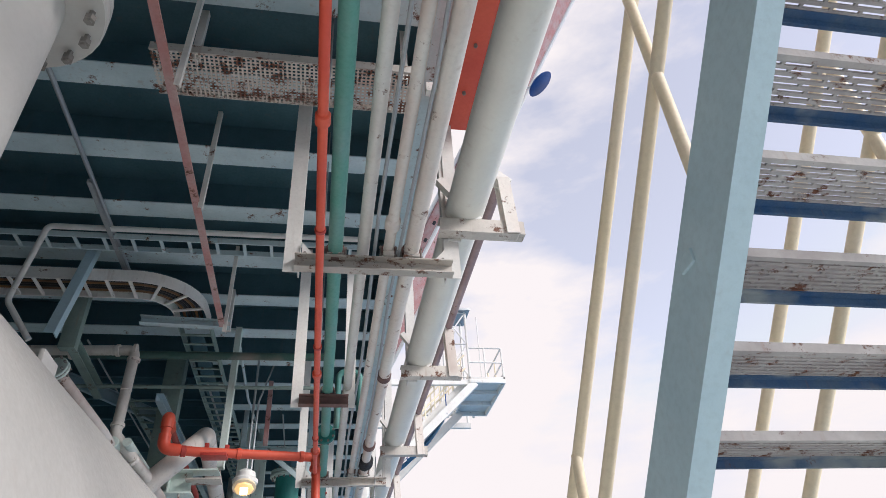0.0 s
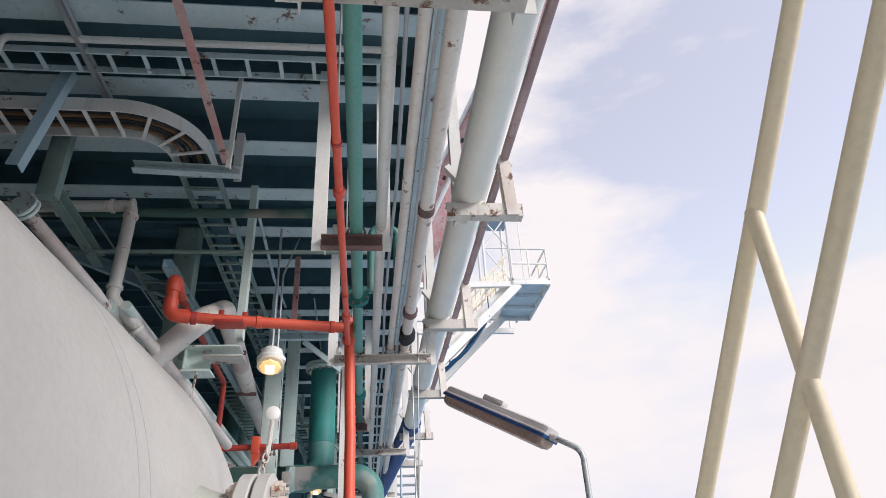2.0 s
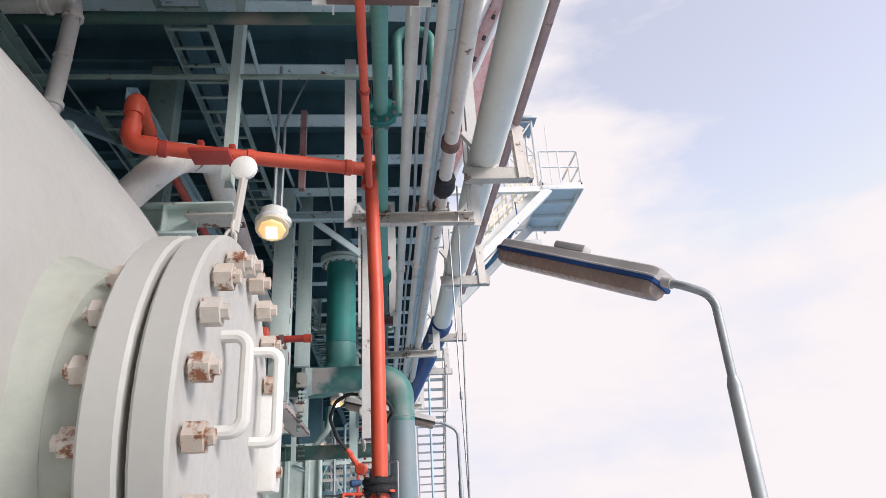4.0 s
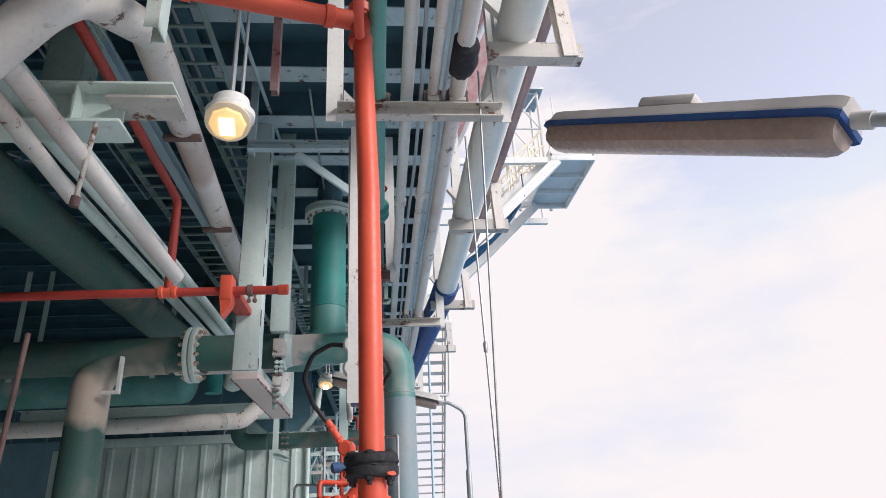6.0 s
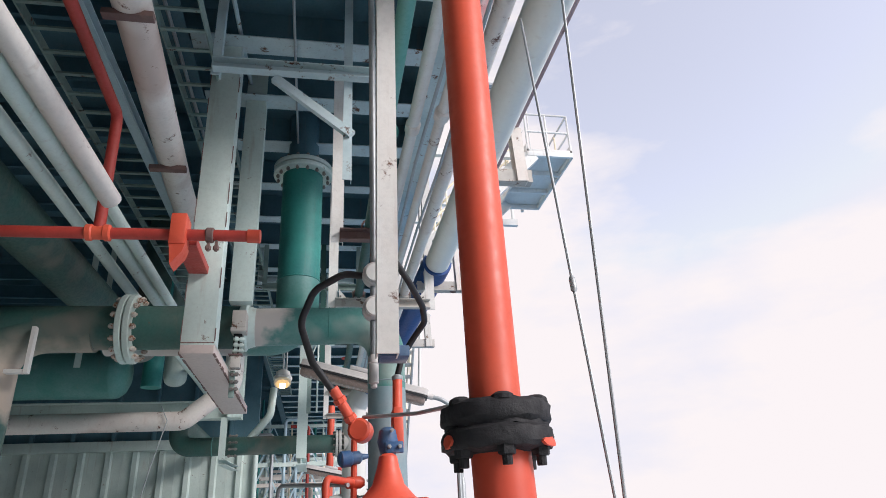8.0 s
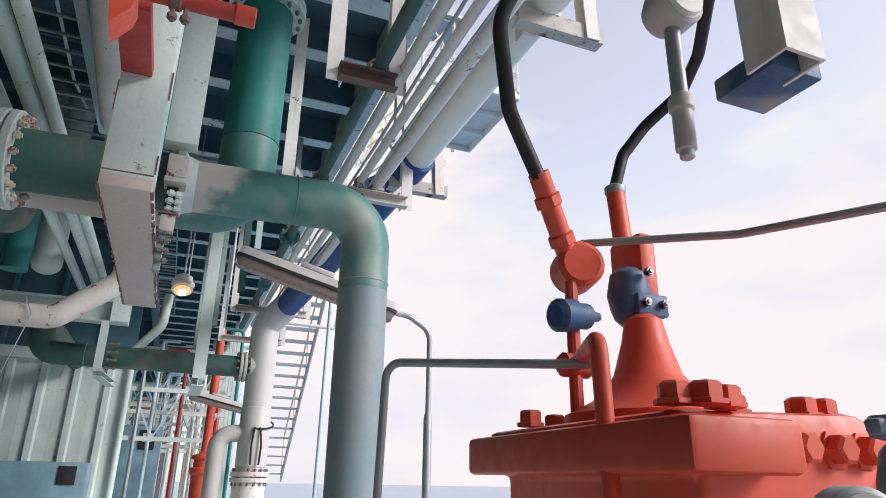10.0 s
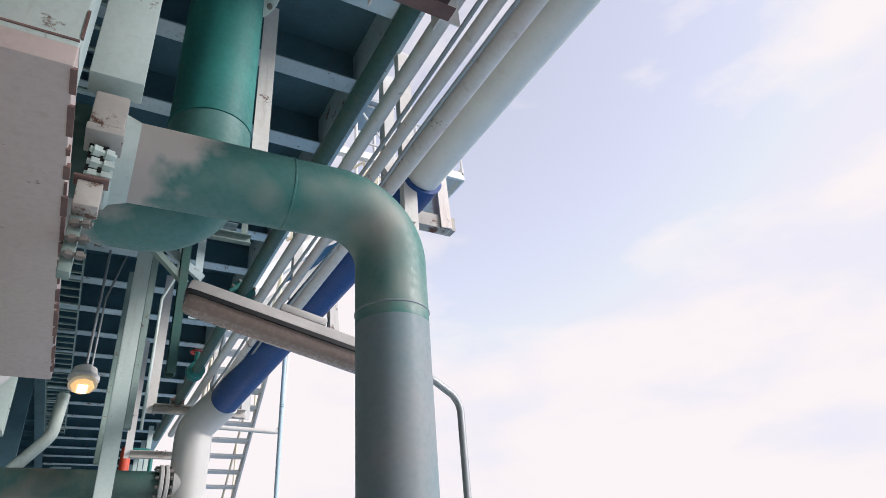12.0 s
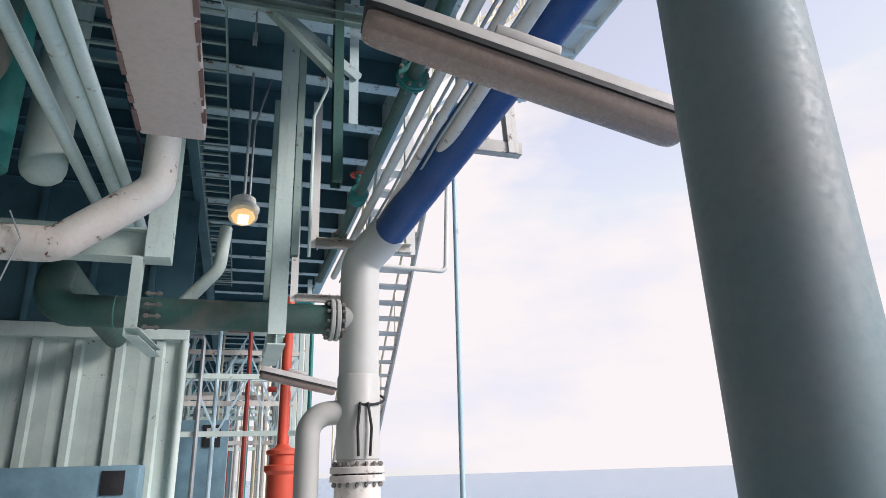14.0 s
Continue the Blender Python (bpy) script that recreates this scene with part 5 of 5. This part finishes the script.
for u in (0, 6):
    part("lashing", tube(B(), [(2.6 + 1.35 * u / 6, 20.0, 8.0 + 1.45 * u / 6), (2.6 + 1.35 * u / 6, 20.1, 9.0 + 1.2 * u / 6)], 0.02, 6), BLUE, t)

# two stay wires beside the rack
for low, high in (((0.592, 7.99, 0.0), (0.617, 8.57, 4.0)), ((0.552, 8.158, 0.0), (0.66, 8.124, 4.2))):
    t = thing("stay_wire", low, "thin steel stay wire from the pipe hanger to the deck", "wire", "stay wires")
    part("wire", tube(B(), [low, high], 0.0065, 8), GALV, t)
    if high[1] > 8.3:
        part("turnbuckle", lathe(B(), Vector(low).lerp(Vector(high), 0.605), Vector(high) - Vector(low), [(0.006, 0), (0.013, 0.012), (0.013, 0.06), (0.006, 0.075)], 10), GALV, t)

# cable channel under the rack with conduit fittings
t = thing("hung_channel", (-0.1, 8.28, 2.15), "off-white hung channel that protects a cable drop", "channel")
part("channel", section(B(), (-0.09, 8.26, 2.15), (-0.075, 8.28, 3.86), [(0, -0.035), (0.075, -0.035), (0.075, 0.035), (0.07, 0.035), (0.07, -0.029), (0.005, -0.029), (0.005, 0.035), (0, 0.035)], (0, 1, 0)), WHITE, t)
part("bracket", box(B(), -0.15, -0.05, 8.262, 8.37, 2.152, 2.19, 0.004), WORN_BLUE, t, "dark blue clamp")

# clamps and shoes on the rack pipes
for yi, y in enumerate((3.47, 8.16, 12.75, 17.3)):
    for x, r, m in ((0.02, 0.052, 0), (0.36, 0.035, 1), (0.51, 0.052, 1)):
        zc = 3.995 if m == 0 else 4.02
        t = thing("pipe_shoe", (x, y - 0.02, 3.95), "rusty pipe shoe with its clamp bolts", "pipe support", "pipe shoes")
        part("clamp", lathe(B(), (x, y - 0.05, zc), (0, 1, 0), [(r, 0), (r + 0.012, 0.004), (r + 0.012, 0.036), (r, 0.04)], 16), RUST, t)
        part("base", box(B(), x - r, x + r, y - 0.075, y + 0.03, 3.953, zc - r * 0.8, 0.003), WHITE_RUSTY, t)
        for s in (-1, 1):
            share("bolt", bolt_mesh(0.011, 0.09, BOLT), pose(x + s * (r + 0.014), y - 0.03, zc - 0.01), t)
for y in (6.75, 14.25):
    t = thing("pipe_flange", (0.02, y, 3.9), "green bolted flange joint on the thin green pipe", "flange", "green flanges")
    flange_pair(t, (0.02, y, 3.995), (0, 1, 0), 0.105, 0.022, 8, GREEN, 0.013, 24)
for x, y, r in ((0.51, 7.1, 0.07), (0.36, 9.4, 0.05), (0.51, 5.3, 0.062), (0.36, 3.1, 0.048), (0.20, 9.6, 0.05)):
    solo("pipe_coupling", lathe(B(), (x, y, 4.02 if x > 0.3 else 4.05), (0, 1, 0), [(r * 0.75, 0), (r, 0.015), (r, 0.09), (r * 0.75, 0.105)], 18), RUST if x == 0.51 else CREAM, "rust-stained coupling on a rack pipe", "coupling", "pipe couplings")

rng = random.Random(8)
bm = lathe(B(), (0.51, 7.62, 4.02), (0, 1, 0), [(0.05, 0), (0.078, 0.02), (0.088, 0.06), (0.08, 0.11), (0.09, 0.16), (0.083, 0.22), (0.066, 0.27), (0.05, 0.29)], 20)
for v in bm.verts:
    v.co += Vector((rng.uniform(-1, 1), rng.uniform(-1, 1), rng.uniform(-1, 1))) * 0.005
solo("pipe_wrap", bm, BLACK, "lumpy black tarred wrap round a rack pipe joint", "wrapping")

# davit chain above the manway
t = thing("manway_davit", (-0.36, 4.7, 2.1), "white davit eye with a short chain above the manway", "davit")
part("eye_disc", lathe(B(), (-0.36, 4.80, 2.45), (0, 1, 0), [(0.02, 0), (0.035, 0.008), (0.035, 0.02), (0.02, 0.028)], 18), WHITE, t)
part("rod", tube(B(), [(-0.36, 4.82, 2.43), (-0.37, 4.80, 2.25)], 0.012, 8), WHITE_RUSTY, t)
for k in range(5):
    p = Vector((-0.37 - 0.006 * k, 4.8 - 0.01 * k, 2.26 - 0.032 * k))
    link = [p + Vector((0.013 * math.cos(a) * (1 if k % 2 else 0.2), 0.013 * math.cos(a) * (0.2 if k % 2 else 1), 0.024 * math.sin(a))) for a in [j * math.pi / 5 for j in range(11)]]
    part("chain_link", tube(B(), link, 0.0045, 6), WHITE_RUSTY, t)
part("shackle", tube(B(), [(-0.40, 4.74, 2.06), (-0.43, 4.74, 2.10), (-0.40, 4.74, 2.15), (-0.37, 4.74, 2.10), (-0.40, 4.74, 2.06)], 0.012, 8, 0.02), WHITE_RUSTY, t)
part("lug", box(B(), -0.40, -0.33, 4.66, 4.72, 2.0, 2.1, 0.004), WHITE, t)

# red deluge valve with its trim
t = thing("deluge_valve", (-0.02, 8.6, 0.0), "red cast deluge valve with trim piping and gauges", "valve")
bm = section(B(), (0, 8.36, 0), (0, 8.86, 0), [(-0.27, 1.0), (-0.27, 1.60), (-0.31, 1.60), (-0.31, 1.675), (0.02, 1.685), (0.08, 1.66), (0.14, 1.605), (0.18, 1.53), (0.20, 1.43), (0.20, 1.0)])
es = [e for e in bm.edges]
bmesh.ops.bevel(bm, geom=es, offset=0.012, segments=2, affect="EDGES", profile=0.5)
part("body", bm, RED, t)
part("foot", tube(B(), [(0.0, 8.6, 1.02), (0.0, 8.6, 0.0)], 0.16, 24), RED, t)
part("left_flange", box(B(), -0.335, -0.16, 8.30, 8.90, 1.60, 1.665, 0.01), RED, t)
part("bonnet", lathe(B(), (-0.09, 8.66, 1.68), (0, 0, 1), [(0.15, 0), (0.15, 0.02), (0.10, 0.045), (0.06, 0.09), (0.042, 0.15), (0.034, 0.19), (0.02, 0.2)], 28), RED, t)
hexm = B()
lathe(hexm, (0, 0, 0), (0, 0, 1), [(0.027, 0), (0.027, 0.006), (0.021, 0.007), (0.021, 0.024), (0.016, 0.028)], 6)
hexm = finish(hexm, "hex_bolt", RED)
for x, z in ((-0.105, 1.635), (-0.04, 1.635), (0.017, 1.635), (0.073, 1.60), (0.12, 1.555), (0.155, 1.47)):
    share("hex_bolt", hexm, pose(x, 8.362, z, 90, 0, 0), t)
for x, y in ((-0.30, 8.36), (-0.27, 8.34), (-0.22, 8.36), (-0.15, 8.42), (-0.04, 8.40), (0.0, 8.40), (0.0, 8.56), (0.0, 8.75), (-0.2, 8.8), (-0.28, 8.75)):
    share("hex_bolt", hexm, pose(x, y, 1.68), t)
part("top_cock", lathe(B(), (-0.085, 8.70, 1.87), (0, 0, 1), [(0.018, 0), (0.03, 0.012), (0.036, 0.03), (0.042, 0.06), (0.034, 0.10), (0.02, 0.112)], 18), WORN_BLUE, t, "worn blue cock with chipped enamel")
part("cock_plate", box(B(), -0.10, -0.03, 8.655, 8.675, 1.882, 1.925, 0.005), WORN_BLUE, t)
for x, z in ((-0.085, 1.905), (-0.045, 1.905), (-0.075, 1.965)):
    share("bolt", bolt_mesh(0.008, 0.02, GALV), pose(x, 8.65, z, 90, 0, 0), t)
part("cock_body", box(B(), -0.065, -0.025, 8.68, 8.78, 1.895, 2.06, 0.01), RED, t)
part("vent_stem", tube(B(), [(-0.042, 8.75, 1.98), (-0.035, 8.78, 2.19)], 0.02, 16), RED, t)
part("stem_ferrule", lathe(B(), (-0.035, 8.78, 2.185), (0, 0, 1), [(0.021, 0), (0.023, 0.004), (0.023, 0.016), (0.015, 0.022)], 16), GALV, t)
part("conduit", tube(B(), [(-0.159, 8.433, 2.17), (-0.157, 8.435, 2.4), (-0.16, 8.44, 3.9)], 0.014, 12), GALV, t)
part("conduit_end", lathe(B(), (-0.159, 8.433, 2.08), (0, 0, 1), [(0.008, 0), (0.012, 0.003), (0.012, 0.014), (0.017, 0.017), (0.017, 0.085), (0.021, 0.09), (0.021, 0.11), (0.014, 0.12)], 14), HOUSING, t, "pale conduit end fitting")
for z in (2.51, 2.375):
    jb = part("junction_box", lathe(B(), (-0.155, 8.40, z), (0, 1, 0), [(0.04, 0), (0.046, 0.006), (0.046, 0.05), (0.035, 0.07)], 22), HOUSING, t, "round grey conduit box")
    part("lid", lathe(B(), (-0.155, 8.392, z), (0, 1, 0), [(0.034, 0), (0.038, 0.008)], 22), WHITE, jb)
part("hose", tube(B(), [(-0.19, 8.45, 2.515), (-0.27, 8.47, 2.53), (-0.38, 8.52, 2.48), (-0.43, 8.56, 2.36), (-0.38, 8.62, 2.22), (-0.30, 8.66, 2.12)], 0.014, 12, 0.09), CABLE, t, "black flexible hose")
part("hose", tube(B(), [(-0.035, 8.78, 2.20), (-0.015, 8.77, 2.28), (0.03, 8.74, 2.35), (0.07, 8.66, 2.40), (0.05, 8.58, 2.44), (-0.02, 8.46, 2.50), (-0.115, 8.37, 2.60), (-0.12, 8.36, 3.86)], 0.013, 12, 0.06), CABLE, t, "black flexible hose")
for f in (0.25, 0.7):
    part("gland_nut", lathe(B(), (-0.30 + 0.09 * f, 8.66 + 0.05 * f, 2.13 - 0.14 * f), (0.09, 0.05, -0.14), [(0.02, 0), (0.026, 0.003), (0.026, 0.022), (0.02, 0.025)], 8), RED, t)
part("gland", tube(B(), [(-0.30, 8.66, 2.13), (-0.21, 8.71, 1.99)], 0.02, 12), RED, t)
sb = part("solenoid_box", lathe(B(), (-0.20, 8.68, 1.975), (0.3, 1, 0), [(0.035, 0), (0.045, 0.008), (0.045, 0.07), (0.03, 0.08)], 20), RED, t)
part("solenoid", lathe(B(), (-0.225, 8.68, 1.87), (0.8, 0.2, 0.1), [(0.02, -0.05), (0.030, -0.04), (0.030, -0.005), (0.024, 0.0), (0.024, 0.03), (0.013, 0.04), (0.008, 0.065)], 16), WORN_BLUE, t, "chipped blue solenoid")
part("trim_stem", tube(B(), [(-0.215, 8.7, 1.94), (-0.215, 8.7, 1.66)], 0.012, 10), RED, t)
part("trim_tee", lathe(B(), (-0.25, 8.7, 1.785), (1, 0, 0), [(0.012, 0), (0.022, 0.01), (0.022, 0.06), (0.012, 0.075)], 12), RED, t)
part("trim_pipe", tube(B(), [(-0.215, 8.70, 1.785), (-0.32, 8.48, 1.785), (-0.32, 8.46, 1.2)], 0.013, 12, 0.03), RED, t)
part("tubing", tube(B(), [(-0.18, 8.71, 2.025), (0.0, 8.5, 2.0), (0.094, 8.23, 1.978), (0.085, 8.23, 1.2)], 0.0075, 10, 0.02), GALV, t, "thin grey tubing")
part("tubing", tube(B(), [(-0.24, 8.60, 1.77), (-0.50, 8.91, 1.80), (-0.52, 8.91, 1.1)], 0.008, 10, 0.03), GALV, t, "thin grey tubing")
rg = part("regulator", box(B(), -0.292, -0.208, 8.095, 8.15, 1.505, 1.55, 0.007), CAST_ALU, t, "grey cast air regulator")
part("bonnet", lathe(B(), (-0.264, 8.12, 1.625), (0.12, 0, -1), [(0.012, 0), (0.018, 0.006), (0.026, 0.03), (0.030, 0.05), (0.030, 0.07), (0.036, 0.074), (0.036, 0.084)], 18), CAST_ALU, rg)
part("adjusting_knob", lathe(B(), (-0.264, 8.12, 1.62), (-0.1, 0, 1), [(0.010, 0), (0.010, 0.008), (0.022, 0.012), (0.024, 0.026), (0.018, 0.031)], 10), WORN_BLUE, rg)
part("knob_wing", box(B(), -0.296, -0.238, 8.112, 8.128, 1.632, 1.646, 0.004), WORN_BLUE, rg)
part("bowl", lathe(B(), (-0.242, 8.12, 1.505), (0.08, 0, -1), [(0.033, 0), (0.033, 0.012), (0.027, 0.015), (0.029, 0.07), (0.022, 0.10), (0.008, 0.11)], 18), CAST_ALU, rg)
for z in (1.518, 1.536):
    part("rib", box(B(), -0.296, -0.204, 8.088, 8.096, z - 0.004, z + 0.004, 0.002), CAST_ALU, rg)
for x in (-0.283, -0.217):
    share("bolt", bolt_mesh(0.007, 0.07, GALV), pose(x, 8.102, 1.53), rg)
part("port_nut", lathe(B(), (-0.212, 8.12, 1.532), (1, 0.3, 0.1), [(0.012, 0), (0.016, 0.002), (0.016, 0.014), (0.011, 0.017), (0.011, 0.03)], 6), GALV, rg)
part("gauge_stem", tube(B(), [(-0.29, 8.12, 1.53), (-0.335, 8.12, 1.545)], 0.009, 10), GALV, rg)
gg = part("pressure_gauge", lathe(B(), (-0.35, 8.11, 1.555), (-0.35, -1, 0), [(0.028, -0.02), (0.034, -0.014), (0.034, 0.012), (0.029, 0.016)], 28), GALV, t, "round grey gauge with a pale dial")
part("dial", lathe(B(), (-0.35, 8.11, 1.555), (-0.35, -1, 0), [(0.0285, 0.0165), (0.028, 0.018)], 28), DIAL, gg)
part("trim_pipe", tube(B(), [(-0.20, 8.12, 1.545), (-0.165, 8.14, 1.54), (-0.11, 8.2, 1.495), (0.08, 8.25, 1.51), (0.11, 8.25, 1.40)], 0.009, 10, 0.03), RED, t)
part("drain_pipe", tube(B(), [(0.11, 8.25, 1.52), (0.5, 8.3, 1.485), (0.62, 8.3, 1.47)], 0.01, 10), RED, t)
for x in (0.17, 0.46):
    part("lever", lathe(B(), (x, 8.27, 1.515 - 0.06 * (x - 0.17)), (1, 0.1, -0.05), [(0.006, 0), (0.018, 0.012), (0.022, 0.04), (0.016, 0.075), (0.005, 0.09)], 14), RED, t)

# collars of the screwed pipework above the vessel
for c, d, r in (((-2.07, 6.88, 4.98), (1, 0, 0), 0.072), ((-2.25, 6.89, 4.98), (1, 0, 0), 0.068), ((-2.065, 6.875, 4.86), (0, 0, 1), 0.068), ((-2.06, 6.845, 4.12), (0, 0, 1), 0.068), ((-1.9, 7.08, 3.83), (0.5, 0.7, -0.5), 0.068), ((-2.72, 6.91, 4.98), (1, 0, 0), 0.10), ((-2.69, 6.91, 4.98), (1, 0, 0), 0.10)):
    solo("pipe_collar", lathe(B(), Vector(c) - Vector(d).normalized() * 0.02, d, [(0.05, 0), (r, 0.006), (r, 0.036), (0.05, 0.042)], 18), CREAM, "off-white screwed collar on the bent pipe", "collar", "pipe collars")
for c, d in (((-0.07, 2.05, 3.76), (0, 1, 0)), ((-0.07, 4.75, 3.76), (0, 1, 0)), ((-0.07, 0.2, 3.76), (0, 1, 0)), ((-0.07, 6.6, 3.76), (0, 1, 0))):
    solo("pipe_coupling", lathe(B(), Vector(c), d, [(0.027, 0), (0.036, 0.006), (0.036, 0.06), (0.027, 0.066)], 16), RED, "red screwed coupling on the fire main", "coupling", "fire main couplings")
for y in (0.6, 2.9, 4.3, 6.2, 9.0):
    t = thing("pipe_strap", (-0.07, y, 3.8), "rusty strap hanging the red pipe", "strap", "pipe straps")
    part("band", lathe(B(), (-0.07, y, 3.76), (0, 1, 0), [(0.028, 0), (0.032, 0.002), (0.032, 0.022), (0.028, 0.024)], 14), RED_OLD, t) if y < 7 else part("band", box(B(), -0.09, -0.05, y, y + 0.02, 3.9, 3.92), RUST, t)
    part("rod", tube(B(), [(-0.07, y + 0.012, 3.78), (-0.07, y + 0.012, CEIL_Z)], 0.006, 6), GALV, t)

# thin lines on the rack: tubing, loose cable and their ties
for x, z, r, m, lab in ((0.275, 3.99, 0.012, GALV, "thin steel tubing on the rack"), (0.43, 3.985, 0.011, GALV, "thin steel tubing on the rack")):
    pts = [(x + 0.012 * math.sin(k * 1.7 + x * 30), -6 + 1.0 * k, z + 0.010 * math.sin(k * 2.3 + x * 11)) for k in range(26)]
    pipe("rack_line", pts, r, m, lab, seg=8, group="rack lines")

# u-bolts on the narrow hangers
for y in (5.66, 11.05):
    t = thing("u_bolt", (0.02, y, 3.95), "rusty u-bolt holding the green pipe on its hanger", "clamp", "u-bolts")
    part("bow", tube(B(), [(-0.045, y, 3.92)] + [(0.02 - 0.065 * math.cos(a), y, 3.995 + 0.065 * math.sin(a)) for a in [k * math.pi / 8 for k in range(9)]] + [(0.085, y, 3.92)], 0.009, 8), RUST, t)
    part("saddle", box(B(), -0.06, 0.10, y - 0.05, y + 0.05, 3.95, 3.962, 0.002), RUST, t)

# conduits and small fittings between the deck beams
rng = random.Random(11)
for k in range(9):
    x = rng.uniform(-4.5, 0.3)
    y0 = rng.uniform(3.0, 18.0)
    z = rng.uniform(5.50, 5.56)
    pipe("ceiling_conduit", [(x, y0, z), (x + rng.uniform(-0.05, 0.05), y0 + rng.uniform(1.5, 5.0), z), (x, y0 + 5.2, CEIL_Z)], rng.uniform(0.010, 0.022), rng.choice((GALV, PALE, CABLE, BEAM)), "thin conduit clipped under the deck beams", bend=0.08, seg=8, group="ceiling conduits")
for x, y, z in ((-0.97, 15.72, 5.15),):
    t = thing("pulley_block", (x, y, z), "small grey pulley block hung under the deck", "pulley", "pulley blocks")
    part("sheave", lathe(B(), (x - 0.02, y, z), (1, 0, 0), [(0.05, 0), (0.06, 0.006), (0.045, 0.02), (0.06, 0.034), (0.05, 0.04)], 18), GALV, t)
    part("strap", box(B(), x - 0.008, x + 0.008, y - 0.015, y + 0.015, z + 0.04, CEIL_Z), GALV, t)
# feeder conduits down to the hanging lamps
for x, y, z in ((-0.90, 8.28, 4.08), (-0.97, 16.9, 4.16)):
    pipe("lamp_conduit", [(x + 0.05, y + 0.05, z), (x + 0.05, y + 0.06, 5.0), (x + 0.22, y + 0.5, CEIL_Z)], 0.012, GALV, "thin conduit feeding the hanging lamp", bend=0.1, seg=8, group="lamp conduits")

# hung posts with slim outer tubes beside the dark frame
for x, y, z0, z1 in ((-0.50, 16.1, 3.35, 5.0), (-0.66, 17.4, 3.3, 4.75)):
    t = thing("hung_post", (x, y, BEAM_Z), "dark grey hung post with a bent tube beside it", "support", "slim hung posts")
    part("post", section(B(), (x, y, z0), (x, y, BEAM_Z), p_channel(0.06, 0.08), (0, 1, 0)), DIM_PALE, t)
    part("bent_tube", tube(B(), [(x + 0.09, y, z0), (x + 0.09, y, z1 - 0.3), (x + 0.2, y, z1), (x + 0.2, y, BEAM_Z)], 0.014, 8, 0.06), PALE, t)

# crane boom far above the deck edge
t = thing("crane_boom", (0.4, 24.0, 10.9), "white and pink crane boom reaching over the upper deck", "crane")
lo, hi = Vector((0.45, 26.4, 10.9)), Vector((10.6, 16.4, 30.2))
d, s, u = frame_of(hi - lo)
part("boom", section(B(), lo, hi, p_bar(1.1, 0.9)), PINK, t, "faded pink box boom")
for a in (-0.6, 0.6):
    for q in (-0.45, 0.45):
        part("chord", tube(B(), [lo + s * a + u * q, hi + s * a + u * q], 0.09, 10), WHITE, t)
for k in range(20):
    p = lo.lerp(hi, 0.3 + 0.035 * k) + s * 0.85 - u * 0.4
    part("lamp_stud", disc(B(), p, d, 0.07, 0.16, 10), BLACK, t, "small dark fitting")
part("floodlight", lathe(B(), Vector((8.7, 18.0, 24.0)), (0.59, -0.02, -0.79), [(0.25, -0.2), (0.62, 0), (0.66, 0.06), (0.6, 0.1)], 24), BLUE, t, "round blue floodlight")
part("floodlight_arm", tube(B(), [(8.7, 18.0, 24.0), lo.lerp(hi, 0.71)], 0.05, 8), WHITE, t)

# rust-edged detail on the pipe hangers: small gussets and clips
for y in (3.47, 8.16, 12.75):
    for x, w in ((-0.2, 1), (0.75, -1)):
        t = thing("hanger_gusset", (x, y, 3.95), "small white gusset plate in the hanger corner", "bracket", "hanger gussets")
        part("plate", section(B(), (x + w * 0.01, y - 0.02, 0), (x + w * 0.01, y - 0.012, 0), [(0.0, 3.95), (w * 0.09, 3.95), (0.0, 4.06)]), WHITE, t)
        share("bolt", bolt_mesh(0.010, 0.04, BOLT), pose(x + w * 0.03, y - 0.016, 3.975, 90, 0, 0), t)

# vessel name plate and lifting lugs
t = thing("lifting_lug", (-1.35, 3.2, 2.9), "white lifting lug welded on the vessel", "lug", "lifting lugs")
part("plate", box(B(), -1.37, -1.34, 3.1, 3.3, 2.86, 3.10, 0.01), WHITE_CLEAN, t)

# hand valves on the green line
for x, y in ((0.02, 9.7), (0.02, 16.2)):
    t = thing("gate_valve", (x, y, 3.95), "small green gate valve with a hand wheel", "valve", "gate valves")
    part("body", lathe(B(), (x, y - 0.08, 3.995), (0, 1, 0), [(0.06, 0), (0.085, 0.01), (0.085, 0.03), (0.06, 0.05), (0.07, 0.08), (0.06, 0.11), (0.085, 0.13), (0.085, 0.15), (0.06, 0.16)], 20), GREEN, t)
    part("bonnet", tube(B(), [(x, y, 4.04), (x, y, 4.2)], 0.025, 12), GREEN, t)
    wheel = [(x + 0.07 * math.cos(a), y + 0.07 * math.sin(a), 4.2) for a in [k * math.pi / 8 for k in range(17)]]
    part("hand_wheel", tube(B(), wheel, 0.008, 8), RED_OLD, t)
    for a in (0, math.pi / 2):
        part("spoke", tube(B(), [(x - 0.07 * math.cos(a), y - 0.07 * math.sin(a), 4.2), (x + 0.07 * math.cos(a), y + 0.07 * math.sin(a), 4.2)], 0.006, 6), RED_OLD, t)
